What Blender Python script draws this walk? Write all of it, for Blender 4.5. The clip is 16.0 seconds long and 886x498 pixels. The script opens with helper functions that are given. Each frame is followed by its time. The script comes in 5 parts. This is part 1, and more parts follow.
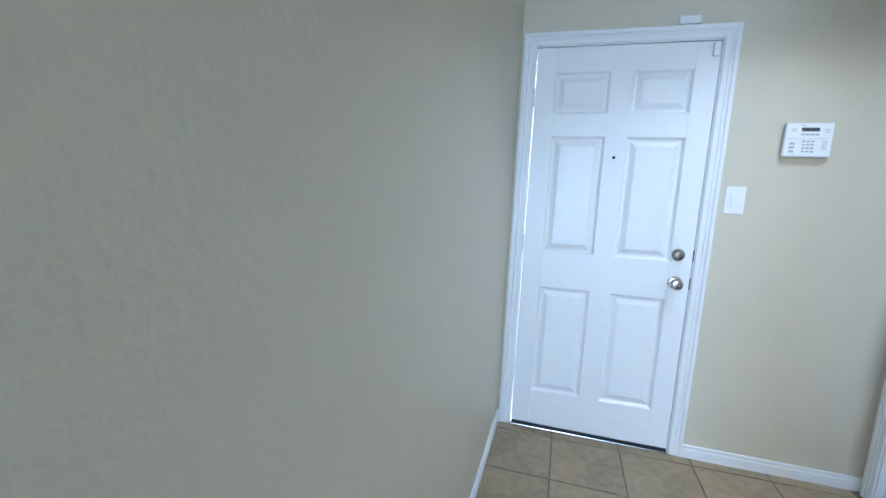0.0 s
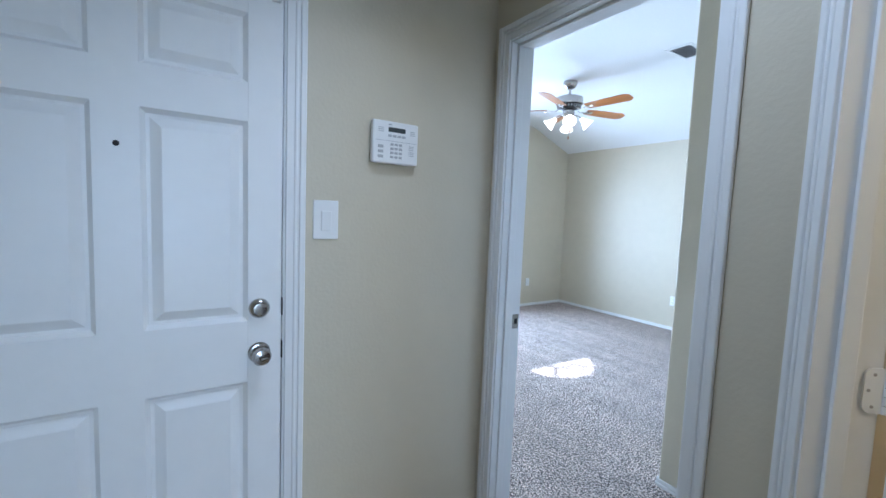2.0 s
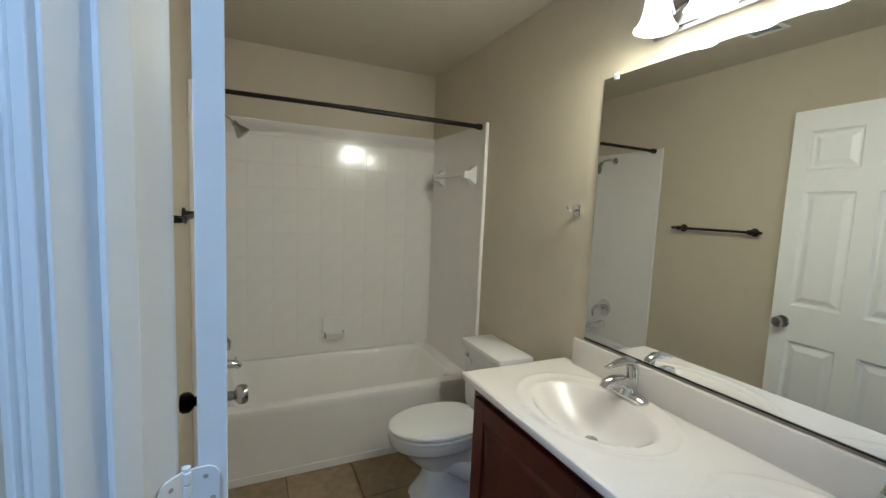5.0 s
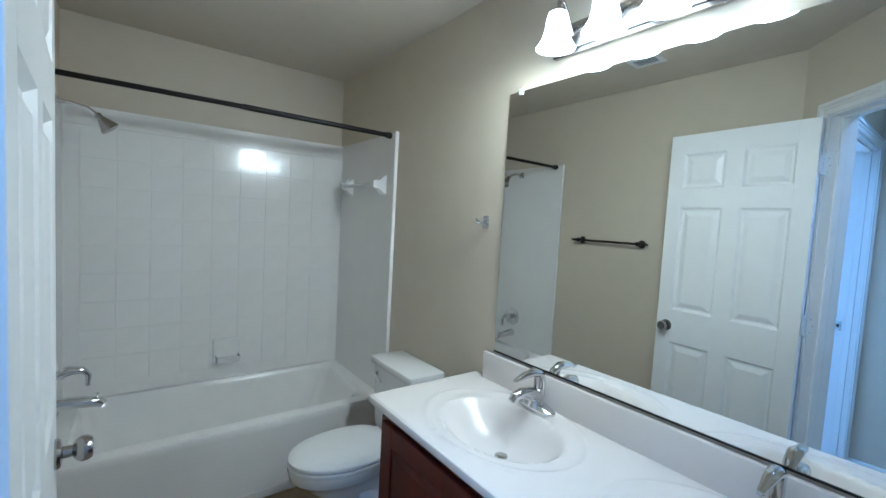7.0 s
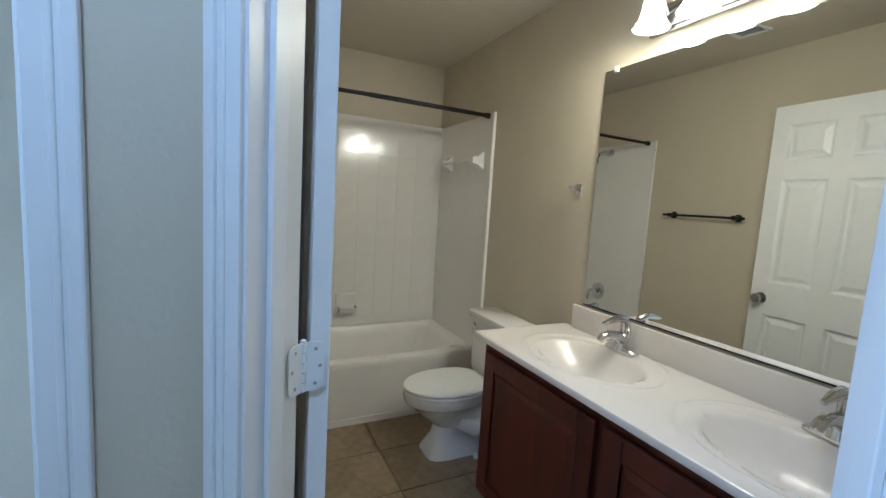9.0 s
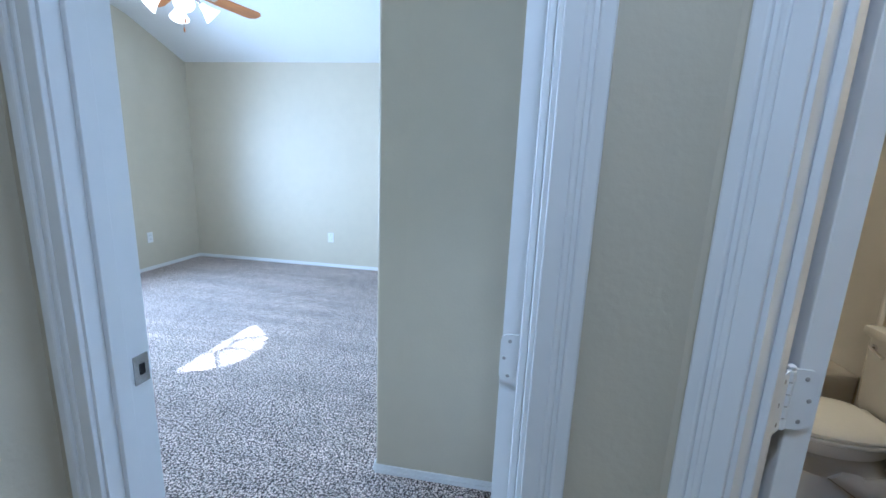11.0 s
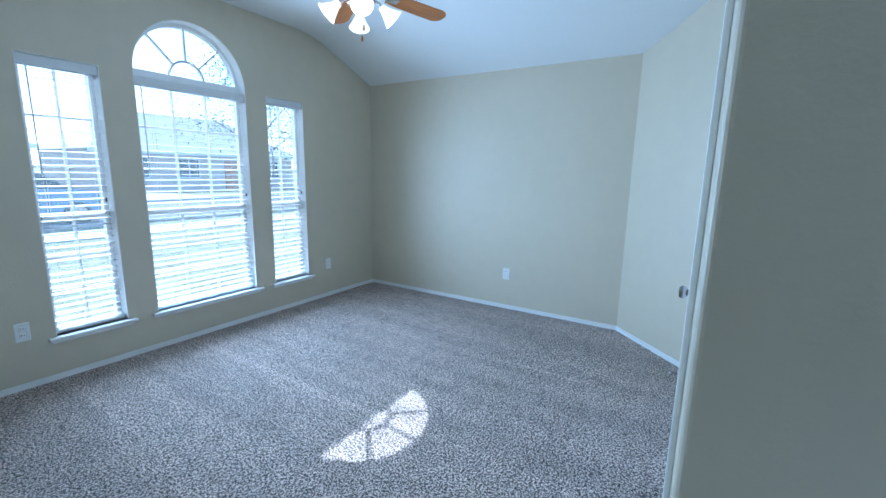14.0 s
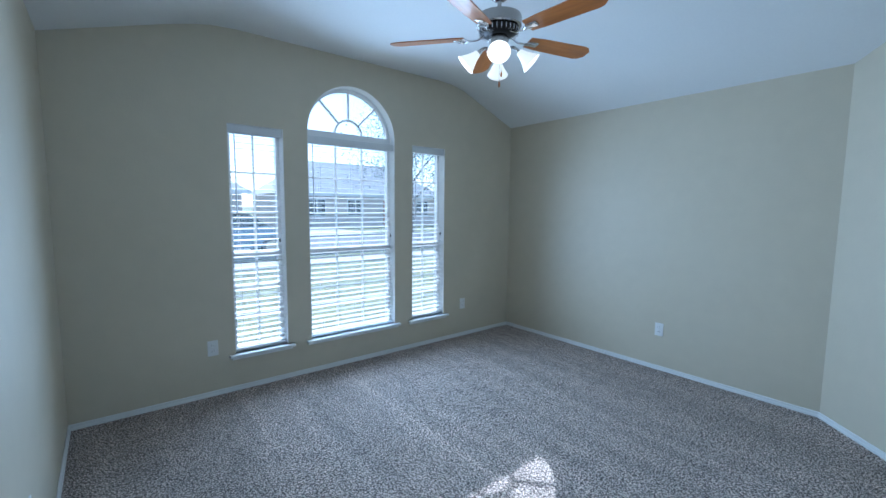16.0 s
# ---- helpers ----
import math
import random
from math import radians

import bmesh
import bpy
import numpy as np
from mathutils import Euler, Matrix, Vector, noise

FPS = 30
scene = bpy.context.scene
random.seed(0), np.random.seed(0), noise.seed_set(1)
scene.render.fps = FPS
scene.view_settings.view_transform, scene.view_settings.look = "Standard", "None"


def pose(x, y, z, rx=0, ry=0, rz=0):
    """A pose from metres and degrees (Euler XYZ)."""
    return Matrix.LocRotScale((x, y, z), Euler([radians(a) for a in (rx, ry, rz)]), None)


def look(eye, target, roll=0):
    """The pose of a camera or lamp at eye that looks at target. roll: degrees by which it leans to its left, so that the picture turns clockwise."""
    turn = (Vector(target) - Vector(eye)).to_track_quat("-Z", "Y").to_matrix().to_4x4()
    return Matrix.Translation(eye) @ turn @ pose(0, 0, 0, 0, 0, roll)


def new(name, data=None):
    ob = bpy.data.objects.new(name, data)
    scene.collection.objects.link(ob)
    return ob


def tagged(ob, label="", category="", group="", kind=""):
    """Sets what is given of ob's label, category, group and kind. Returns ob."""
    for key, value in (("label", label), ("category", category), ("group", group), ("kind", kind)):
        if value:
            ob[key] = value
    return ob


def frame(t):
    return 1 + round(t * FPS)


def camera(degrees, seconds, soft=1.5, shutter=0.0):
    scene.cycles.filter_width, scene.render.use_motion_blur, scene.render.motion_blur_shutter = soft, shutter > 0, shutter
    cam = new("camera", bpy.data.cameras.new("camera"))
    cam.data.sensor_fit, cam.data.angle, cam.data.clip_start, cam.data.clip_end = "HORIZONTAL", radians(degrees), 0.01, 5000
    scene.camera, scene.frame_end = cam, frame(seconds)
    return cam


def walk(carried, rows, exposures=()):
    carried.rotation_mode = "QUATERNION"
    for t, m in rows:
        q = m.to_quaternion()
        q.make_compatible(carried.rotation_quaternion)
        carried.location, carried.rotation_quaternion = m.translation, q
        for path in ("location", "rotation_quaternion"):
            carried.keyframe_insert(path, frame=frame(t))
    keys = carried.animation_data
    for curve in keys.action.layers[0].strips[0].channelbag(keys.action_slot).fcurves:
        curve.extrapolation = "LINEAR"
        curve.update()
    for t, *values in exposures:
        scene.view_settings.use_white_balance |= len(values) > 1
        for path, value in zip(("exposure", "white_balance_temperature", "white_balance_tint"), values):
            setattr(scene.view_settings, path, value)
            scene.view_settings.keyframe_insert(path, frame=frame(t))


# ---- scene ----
cam = camera(93.4, 16.0)
PATH = [
    (0, (-0.108, 0.027, 1.355), (-0.648, 1.927, 1.043), 2.5),
    (0.5, (-0.054, 0.261, 1.383), (-0.298, 2.224, 1.088), 2.4),
    (1, (0.023, 0.509, 1.386), (0.143, 2.489, 1.128), 2.3),
    (1.5, (0.108, 0.747, 1.378), (0.692, 2.649, 1.172), 2.0),
    (2, (0.222, 0.925, 1.367), (1.315, 2.592, 1.202), 2.3),
    (2.5, (0.33, 1.025, 1.357), (1.884, 2.276, 1.218), 2.1),
    (3, (0.477, 1.074, 1.37), (2.326, 1.824, 1.24), 1.7),
    (3.5, (0.592, 1.131, 1.384), (2.575, 1.353, 1.239), 1.5),
    (4, (0.682, 1.152, 1.407), (2.661, 0.919, 1.239), 1.5),
    (4.5, (0.736, 1.096, 1.433), (2.638, 0.51, 1.235), 1.8),
    (5, (0.784, 1.033, 1.455), (2.584, 0.184, 1.256), 2.5),
    (7.5, (0.841, 0.966, 1.458), (2.435, -0.234, 1.333), 3.1),
    (8, (0.786, 1.008, 1.419), (2.407, -0.156, 1.274), 3.2),
    (8.5, (0.681, 1.103, 1.384), (2.364, 0.037, 1.207), 3.6),
    (9, (0.636, 1.207, 1.361), (2.421, 0.33, 1.146), 3.5),
    (9.5, (0.6, 1.282, 1.346), (2.49, 0.686, 1.073), 3.5),
    (10, (0.628, 1.345, 1.351), (2.586, 1.108, 1.021), 3.2),
    (12.5, (1.111, 1.768, 1.363), (2.93, 2.482, 0.939), 2.0),
    (13, (1.243, 1.866, 1.361), (3.036, 2.654, 0.958), 2.1),
    (13.5, (1.448, 1.938, 1.385), (3.189, 2.838, 0.987), 1.5),
    (14, (1.581, 2.009, 1.411), (3.254, 3.045, 1.052), 1.1),
    (14.5, (1.645, 2.077, 1.448), (3.229, 3.255, 1.131), 1.0),
    (15, (1.7, 2.082, 1.475), (3.175, 3.407, 1.21), 0.7),
    (15.5, (1.714, 2.078, 1.476), (3.064, 3.537, 1.258), 0.7),
    (16, (1.718, 2.046, 1.455), (2.967, 3.596, 1.259), 0.5),
]
EXPOSURES = [
    (0.0, 2.5, 4950, 11), (1.0, 2.2, 4950, 11), (1.5, 1.95, 5000, 12), (2.0, 1.78, 5050, 13), (2.5, 1.78, 4850, 13), (3.5, 1.75, 4800, 14), (4.5, 1.82, 4950, 14), (5.2, 2.05, 4150, 7),
    (7.5, 2.2, 3720, 8), (8.0, 2.15, 3900, 8), (8.5, 2.02, 4200, 7), (9.5, 1.95, 4450, 12), (10.2, 1.9, 4600, 12), (12.5, 1.52, 4850, 10), (14.0, 1.04, 4600, 6), (16.0, 0.58, 4750, 7),
]
walk(cam, [(t, look(eye, target, roll)) for t, eye, target, roll in PATH], EXPOSURES)
# ---- world, sun and exposure ----
SUN_DIR = Vector((-0.24, -2.10, -2.085)).normalized()
world = bpy.data.worlds.new("sky")
scene.world = world
world.use_nodes = True
wn = world.node_tree
sky = wn.nodes.new("ShaderNodeTexSky")
sky.sky_type = "NISHITA"
sky.sun_disc = False
sky.sun_elevation = math.asin(-SUN_DIR.z)
sky.sun_rotation = math.atan2(-SUN_DIR.x, -SUN_DIR.y)
wn.links.new(sky.outputs["Color"], wn.nodes["Background"].inputs["Color"])
wn.nodes["Background"].inputs["Strength"].default_value = 0.15


def lamp(name, kind, energy, m, colour=(1, 1, 1), **more):
    data = bpy.data.lights.new(name, kind)
    data.energy, data.color = energy, colour
    for key, value in more.items():
        if key == "size":
            data.shape, data.size, data.size_y = "RECTANGLE", value[0], value[1]
        elif key == "spread":
            data.spread = value
        elif key == "angle":
            data.angle = value
        elif key == "radius":
            data.shadow_soft_size = value
    ob = new(name, data)
    ob.matrix_world = m
    return ob


lamp("sun", "SUN", 5.0, look((0, 0, 10), Vector((0, 0, 10)) + SUN_DIR), (1.0, 0.95, 0.88), angle=radians(0.53))
DAY = (0.72, 0.87, 1.0)
lamp("window_daylight", "AREA", 6.4, look((2.642, 5.481, 1.2), (2.645, 0, 1.0)), DAY, size=(0.36, 1.7), spread=radians(140))
lamp("window_daylight", "AREA", 17.8, look((3.462, 5.481, 1.3), (3.47, 0, 1.1)), DAY, size=(0.8, 2.0), spread=radians(140))
lamp("window_daylight", "AREA", 6.4, look((4.291, 5.481, 1.2), (4.29, 0, 1.0)), DAY, size=(0.36, 1.7), spread=radians(140))
lamp("hall_downlight", "AREA", 1.8, look((0.80, 1.45, 2.588), (0.80, 1.45, 0)), (0.86, 0.94, 1.0), size=(0.12, 0.12), spread=radians(112))
# unseen window assumed behind the hall; this lamp is added for its daylight
lamp("window_daylight", "AREA", 15, look((0.1, -3.28, 1.35), (0.1, 0, 1.2)), DAY, size=(0.85, 1.5))

for lx in (1.775, 1.60, 1.425, 1.25):
    lamp("vanity_bulb", "AREA", 0.92, look((lx, -0.10, 2.036), (lx + 1.1, 0.50, 1.15)), (1.0, 0.74, 0.39), size=(0.115, 0.115))

# ---- materials ----


def material(name, base, rough=0.5, metal=0.0, **opt):
    """A node material: base colour varied at two scales, with fine relief."""
    m = bpy.data.materials.new(name)
    m.use_nodes = True
    n, l = m.node_tree.nodes, m.node_tree.links
    b = n["Principled BSDF"]
    b.inputs["Roughness"].default_value, b.inputs["Metallic"].default_value = rough, metal
    b.inputs["Base Color"].default_value = (*base, 1)
    vary, fine, coarse = opt.get("vary", 0.0), opt.get("fine", 60.0), opt.get("coarse", 1.5)
    coords = n.new("ShaderNodeTexCoord")
    if vary:
        a, c = n.new("ShaderNodeTexNoise"), n.new("ShaderNodeTexNoise")
        a.inputs["Scale"].default_value, c.inputs["Scale"].default_value = fine, coarse
        a.inputs["Detail"].default_value, c.inputs["Detail"].default_value = 4, 3
        l.new(coords.outputs["Object"], a.inputs["Vector"])
        l.new(coords.outputs["Object"], c.inputs["Vector"])
        mix = n.new("ShaderNodeMath")
        mix.operation = "MULTIPLY_ADD"
        l.new(a.outputs["Fac"], mix.inputs[0])
        mix.inputs[1].default_value = 0.5
        half = n.new("ShaderNodeMath")
        half.operation = "MULTIPLY"
        l.new(c.outputs["Fac"], half.inputs[0])
        half.inputs[1].default_value = 0.5
        l.new(half.outputs[0], mix.inputs[2])
        ramp = n.new("ShaderNodeValToRGB")
        lo, hi = (1 - vary), (1 + vary)
        ramp.color_ramp.elements[0].position, ramp.color_ramp.elements[1].position = 0.33, 0.67
        other = opt.get("other", base)
        ramp.color_ramp.elements[0].color = (*[min(1, v * lo) for v in other], 1)
        ramp.color_ramp.elements[1].color = (*[min(1, v * hi) for v in base], 1)
        l.new(mix.outputs[0], ramp.inputs["Fac"])
        l.new(ramp.outputs["Color"], b.inputs["Base Color"])
        rr = n.new("ShaderNodeMapRange")
        rr.inputs["To Min"].default_value, rr.inputs["To Max"].default_value = max(0.02, rough - 0.06), min(1, rough + 0.06)
        l.new(c.outputs["Fac"], rr.inputs["Value"])
        l.new(rr.outputs["Result"], b.inputs["Roughness"])
    if opt.get("stretch"):
        grain = n.new("ShaderNodeMapping")
        grain.inputs["Scale"].default_value = opt["stretch"]
        l.new(coords.outputs["Object"], grain.inputs["Vector"])
        for tex in [k for k in n if k.type == "TEX_NOISE"]:
            l.new(grain.outputs[0], tex.inputs["Vector"])
    if opt.get("bump"):
        t = n.new("ShaderNodeTexNoise")
        t.inputs["Scale"].default_value, t.inputs["Detail"].default_value = opt.get("grain", 120.0), 3
        l.new(coords.outputs["Object"], t.inputs["Vector"])
        bump = n.new("ShaderNodeBump")
        bump.inputs["Strength"].default_value, bump.inputs["Distance"].default_value = opt["bump"], opt.get("depth", 0.002)
        l.new(t.outputs["Fac"], bump.inputs["Height"])
        l.new(bump.outputs["Normal"], b.inputs["Normal"])
    if opt.get("glow"):
        b.inputs["Emission Color"].default_value = (*opt.get("tint", base), 1)
        b.inputs["Emission Strength"].default_value = opt["glow"]
    if opt.get("coat"):
        b.inputs["Coat Weight"].default_value, b.inputs["Coat Roughness"].default_value = opt["coat"], 0.08
    if opt.get("clear"):
        b.inputs["Transmission Weight"].default_value = opt["clear"]
    if opt.get("sheer"):
        b.inputs["Alpha"].default_value = opt["sheer"]
    return m


PAINT = material("wall_paint", (0.588, 0.53, 0.405), 0.46, vary=0.03, fine=9, coarse=1.2, bump=0.42, grain=75, depth=0.002)
CEIL = material("ceiling_paint", (0.78, 0.78, 0.76), 0.8, vary=0.02, bump=0.5, grain=90, depth=0.002)
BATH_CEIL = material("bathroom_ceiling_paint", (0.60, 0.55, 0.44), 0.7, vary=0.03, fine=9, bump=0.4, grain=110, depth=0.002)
TRIM = material("trim_enamel", (0.80, 0.80, 0.79), 0.32, vary=0.02, fine=14, bump=0.06, grain=60, depth=0.001)
DOOR = material("door_enamel", (0.82, 0.82, 0.81), 0.36, vary=0.02, fine=20, bump=0.08, grain=70, depth=0.001)


def carpet_material():
    """Frieze carpet: flecks of three tones, deep tuft relief and faint vacuum streaks."""
    m = bpy.data.materials.new("carpet_pile")
    m.use_nodes = True
    n, l = m.node_tree.nodes, m.node_tree.links
    b = n["Principled BSDF"]
    b.inputs["Roughness"].default_value = 1.0
    b.inputs["Specular IOR Level"].default_value = 0.1
    b.inputs["Sheen Weight"].default_value, b.inputs["Sheen Roughness"].default_value = 0.25, 0.6
    co = n.new("ShaderNodeTexCoord")
    fleck, tuft, streak, patch = n.new("ShaderNodeTexNoise"), n.new("ShaderNodeTexVoronoi"), n.new("ShaderNodeTexNoise"), n.new("ShaderNodeTexNoise")
    warp = n.new("ShaderNodeTexNoise")
    warp.inputs["Scale"].default_value = 55
    add = n.new("ShaderNodeVectorMath")
    add.operation = "MULTIPLY_ADD"
    add.inputs[1].default_value = (0.012, 0.012, 0.012)
    l.new(co.outputs["Object"], warp.inputs["Vector"])
    l.new(warp.outputs["Color"], add.inputs[0])
    l.new(co.outputs["Object"], add.inputs[2])
    fleck.inputs["Scale"].default_value, fleck.inputs["Detail"].default_value, fleck.inputs["Roughness"].default_value = 108, 5, 0.70
    tuft.inputs["Scale"].default_value = 90
    l.new(add.outputs[0], fleck.inputs["Vector"])
    l.new(add.outputs[0], tuft.inputs["Vector"])
    ramp = n.new("ShaderNodeValToRGB")
    e = ramp.color_ramp.elements
    e[0].position, e[0].color = 0.462, (0.036, 0.024, 0.018, 1)
    e[1].position, e[1].color = 0.546, (0.84, 0.72, 0.63, 1)
    mid = e.new(0.498)
    mid.color = (0.30, 0.22, 0.18, 1)
    l.new(fleck.outputs["Fac"], ramp.inputs["Fac"])
    turn = n.new("ShaderNodeMapping")
    turn.inputs["Rotation"].default_value = (0, 0, 0.04)
    turn.inputs["Scale"].default_value = (3.4, 0.30, 1)
    l.new(co.outputs["Object"], turn.inputs["Vector"])
    l.new(turn.outputs[0], streak.inputs["Vector"])
    streak.inputs["Scale"].default_value, streak.inputs["Detail"].default_value = 1.6, 3
    patch.inputs["Scale"].default_value, patch.inputs["Detail"].default_value = 9, 4
    l.new(co.outputs["Object"], patch.inputs["Vector"])
    mr = n.new("ShaderNodeMapRange")
    mr.inputs["From Min"].default_value, mr.inputs["From Max"].default_value = 0.35, 0.65
    mr.inputs["To Min"].default_value, mr.inputs["To Max"].default_value = 0.86, 1.13
    l.new(streak.outputs["Fac"], mr.inputs["Value"])
    mp = n.new("ShaderNodeMapRange")
    mp.inputs["From Min"].default_value, mp.inputs["From Max"].default_value = 0.3, 0.7
    mp.inputs["To Min"].default_value, mp.inputs["To Max"].default_value = 0.88, 1.12
    l.new(patch.outputs["Fac"], mp.inputs["Value"])
    mul = n.new("ShaderNodeMath")
    mul.operation = "MULTIPLY"
    l.new(mr.outputs[0], mul.inputs[0])
    l.new(mp.outputs[0], mul.inputs[1])
    thin, lines, edge = n.new("ShaderNodeMapping"), n.new("ShaderNodeTexNoise"), n.new("ShaderNodeMapRange")
    thin.inputs["Scale"].default_value = (11.0, 0.10, 1)
    lines.inputs["Scale"].default_value, lines.inputs["Detail"].default_value = 1.0, 1
    edge.inputs["From Min"].default_value, edge.inputs["From Max"].default_value = 0.645, 0.70
    edge.inputs["To Min"].default_value, edge.inputs["To Max"].default_value = 1.0, 1.13
    l.new(co.outputs["Object"], thin.inputs["Vector"])
    l.new(thin.outputs[0], lines.inputs["Vector"])
    l.new(lines.outputs["Fac"], edge.inputs["Value"])
    worn = n.new("ShaderNodeMath")
    worn.operation = "MULTIPLY"
    l.new(mul.outputs[0], worn.inputs[0])
    l.new(edge.outputs[0], worn.inputs[1])
    tint = n.new("ShaderNodeVectorMath")
    tint.operation = "SCALE"
    l.new(ramp.outputs["Color"], tint.inputs[0])
    l.new(worn.outputs[0], tint.inputs["Scale"])
    l.new(tint.outputs[0], b.inputs["Base Color"])
    h = n.new("ShaderNodeMath")
    h.operation = "SUBTRACT"
    l.new(fleck.outputs["Fac"], h.inputs[0])
    l.new(tuft.outputs["Distance"], h.inputs[1])
    bump = n.new("ShaderNodeBump")
    bump.inputs["Strength"].default_value, bump.inputs["Distance"].default_value = 0.9, 0.011
    l.new(h.outputs[0], bump.inputs["Height"])
    l.new(bump.outputs["Normal"], b.inputs["Normal"])
    return m


CARPET = carpet_material()
TILE = material("floor_tile", (0.30, 0.225, 0.135), 0.42, vary=0.22, other=(0.24, 0.185, 0.11), fine=22, coarse=4, bump=0.2, grain=40, depth=0.002)
GROUT = material("grout", (0.17, 0.14, 0.11), 0.9, vary=0.15, fine=80, bump=0.4)
CHROME = material("chrome", (0.75, 0.75, 0.76), 0.12, 1.0, vary=0.03, fine=30)
NICKEL = material("brushed_nickel", (0.44, 0.42, 0.40), 0.22, 1.0, vary=0.05, fine=60)
SCREW = material("painted_screw", (0.42, 0.40, 0.38), 0.5, 0.3, vary=0.3)
BLACK = material("black_metal", (0.018, 0.016, 0.016), 0.38, 0.6, vary=0.2, fine=50)
RUBBER = material("black_rubber", (0.02, 0.02, 0.02), 0.8, vary=0.2)
PLASTIC = material("white_plastic", (0.80, 0.80, 0.79), 0.35, vary=0.02, fine=30)
GREYPL = material("grey_plastic", (0.45, 0.46, 0.47), 0.45, vary=0.04)
LCD = material("display", (0.05, 0.06, 0.06), 0.15, vary=0.1)
PORC = material("porcelain", (0.84, 0.83, 0.81), 0.10, vary=0.01, coat=0.6)
MARBLE = material("cultured_marble", (0.78, 0.74, 0.70), 0.17, vary=0.02, fine=6)
SURROUND = material("tub_surround_acrylic", (0.84, 0.82, 0.79), 0.17, vary=0.02, fine=8, coat=0.3)
CHERRY = material("cherry_wood", (0.072, 0.009, 0.004), 0.40, vary=0.35, other=(0.034, 0.005, 0.003), fine=26, coarse=5, stretch=(1.0, 1.0, 0.07), coat=0.10)
OAK = material("fan_blade_oak", (0.46, 0.17, 0.035), 0.34, vary=0.14, other=(0.36, 0.12, 0.025), fine=30, coarse=4, stretch=(0.12, 1.0, 1.0), coat=0.3)
MIRROR = material("mirror_silver", (0.86, 0.88, 0.87), 0.01, 1.0)
HALLGLOW = material("ceiling_light_glass", (0.9, 0.9, 0.88), 0.4, glow=3.0, tint=(0.84, 0.93, 1.0))
GLASS = material("window_glass", (1, 1, 1), 0.0, clear=1.0)
GLASS.node_tree.nodes["Principled BSDF"].inputs["IOR"].default_value = 1.05
SHADE = material("frosted_shade", (0.9, 0.88, 0.84), 0.4, glow=1.2, tint=(1.0, 0.80, 0.50))
BULB = material("lit_bulb", (0.9, 0.9, 0.88), 0.4, glow=9.0, tint=(1.0, 0.90, 0.74))
FANSHADE = material("fan_light_shade", (0.9, 0.88, 0.84), 0.4, glow=0.5, tint=(1.0, 0.88, 0.70))
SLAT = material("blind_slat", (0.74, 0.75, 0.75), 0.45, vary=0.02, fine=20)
VINYL = material("window_vinyl", (0.82, 0.83, 0.83), 0.35, vary=0.02, fine=20)
GRASS = material("lawn_grass", (0.20, 0.20, 0.08), 0.95, vary=0.45, other=(0.10, 0.12, 0.04), fine=5, coarse=0.9, bump=0.8, grain=30, depth=0.05)
ASPHALT = material("asphalt", (0.10, 0.10, 0.10), 0.9, vary=0.2, fine=40, coarse=0.5, bump=0.4, grain=80)
CONCRETE = material("concrete", (0.42, 0.40, 0.37), 0.9, vary=0.1, fine=20, coarse=0.8, bump=0.3, grain=60)
BRICK = material("house_brick", (0.58, 0.48, 0.41), 0.85, vary=0.25, fine=9, coarse=1)
SHINGLE = material("roof_shingle", (0.40, 0.39, 0.39), 0.9, vary=0.2, fine=8, coarse=1)
CARBLUE = material("car_paint", (0.16, 0.26, 0.42), 0.2, 0.3, coat=1.0)
CARGLASS = material("car_glass", (0.02, 0.025, 0.03), 0.05)
LEAF = material("leaf", (0.06, 0.10, 0.03), 0.7, vary=0.4, fine=3)
BARK = material("bark", (0.10, 0.075, 0.055), 0.9, vary=0.3, fine=20, bump=0.6, grain=30, depth=0.01)


def veil(mat, colour, amount):
    """Mixes light that shines through into a material: glare haze put into glass, thin plastic."""
    n, l = mat.node_tree.nodes, mat.node_tree.links
    thin, mix = n.new("ShaderNodeBsdfTranslucent"), n.new("ShaderNodeMixShader")
    thin.inputs["Color"].default_value = (*colour, 1)
    mix.inputs["Fac"].default_value = amount
    l.new(n["Principled BSDF"].outputs[0], mix.inputs[1])
    l.new(thin.outputs[0], mix.inputs[2])
    l.new(mix.outputs[0], n["Material Output"].inputs["Surface"])


# the hazy glare over the outdoors, put into the panes' material
veil(GLASS, (0.72, 0.88, 1.0), 0.045)
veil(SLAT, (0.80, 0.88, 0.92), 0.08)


# ---- builders ----
def part(name, bm, mat, parent=None, label="", m=None, smooth=False):
    """Links a bmesh as one mesh object."""
    me = bpy.data.meshes.new(name)
    bmesh.ops.recalc_face_normals(bm, faces=bm.faces)
    bm.to_mesh(me)
    bm.free()
    me.materials.append(mat)
    if smooth:
        me.shade_smooth()
        me.set_sharp_from_angle(angle=radians(38))
    ob = new(name, me)
    if m is not None:
        ob.matrix_world = m
    if parent is not None:
        ob.parent = parent
    if label:
        tagged(ob, label)
    return ob


def thing(name, label, category, m=None, group="", kind=""):
    ob = new(name)
    ob.empty_display_size = 0.1
    if m is not None:
        ob.matrix_world = m
    return tagged(ob, label, category, group, kind)


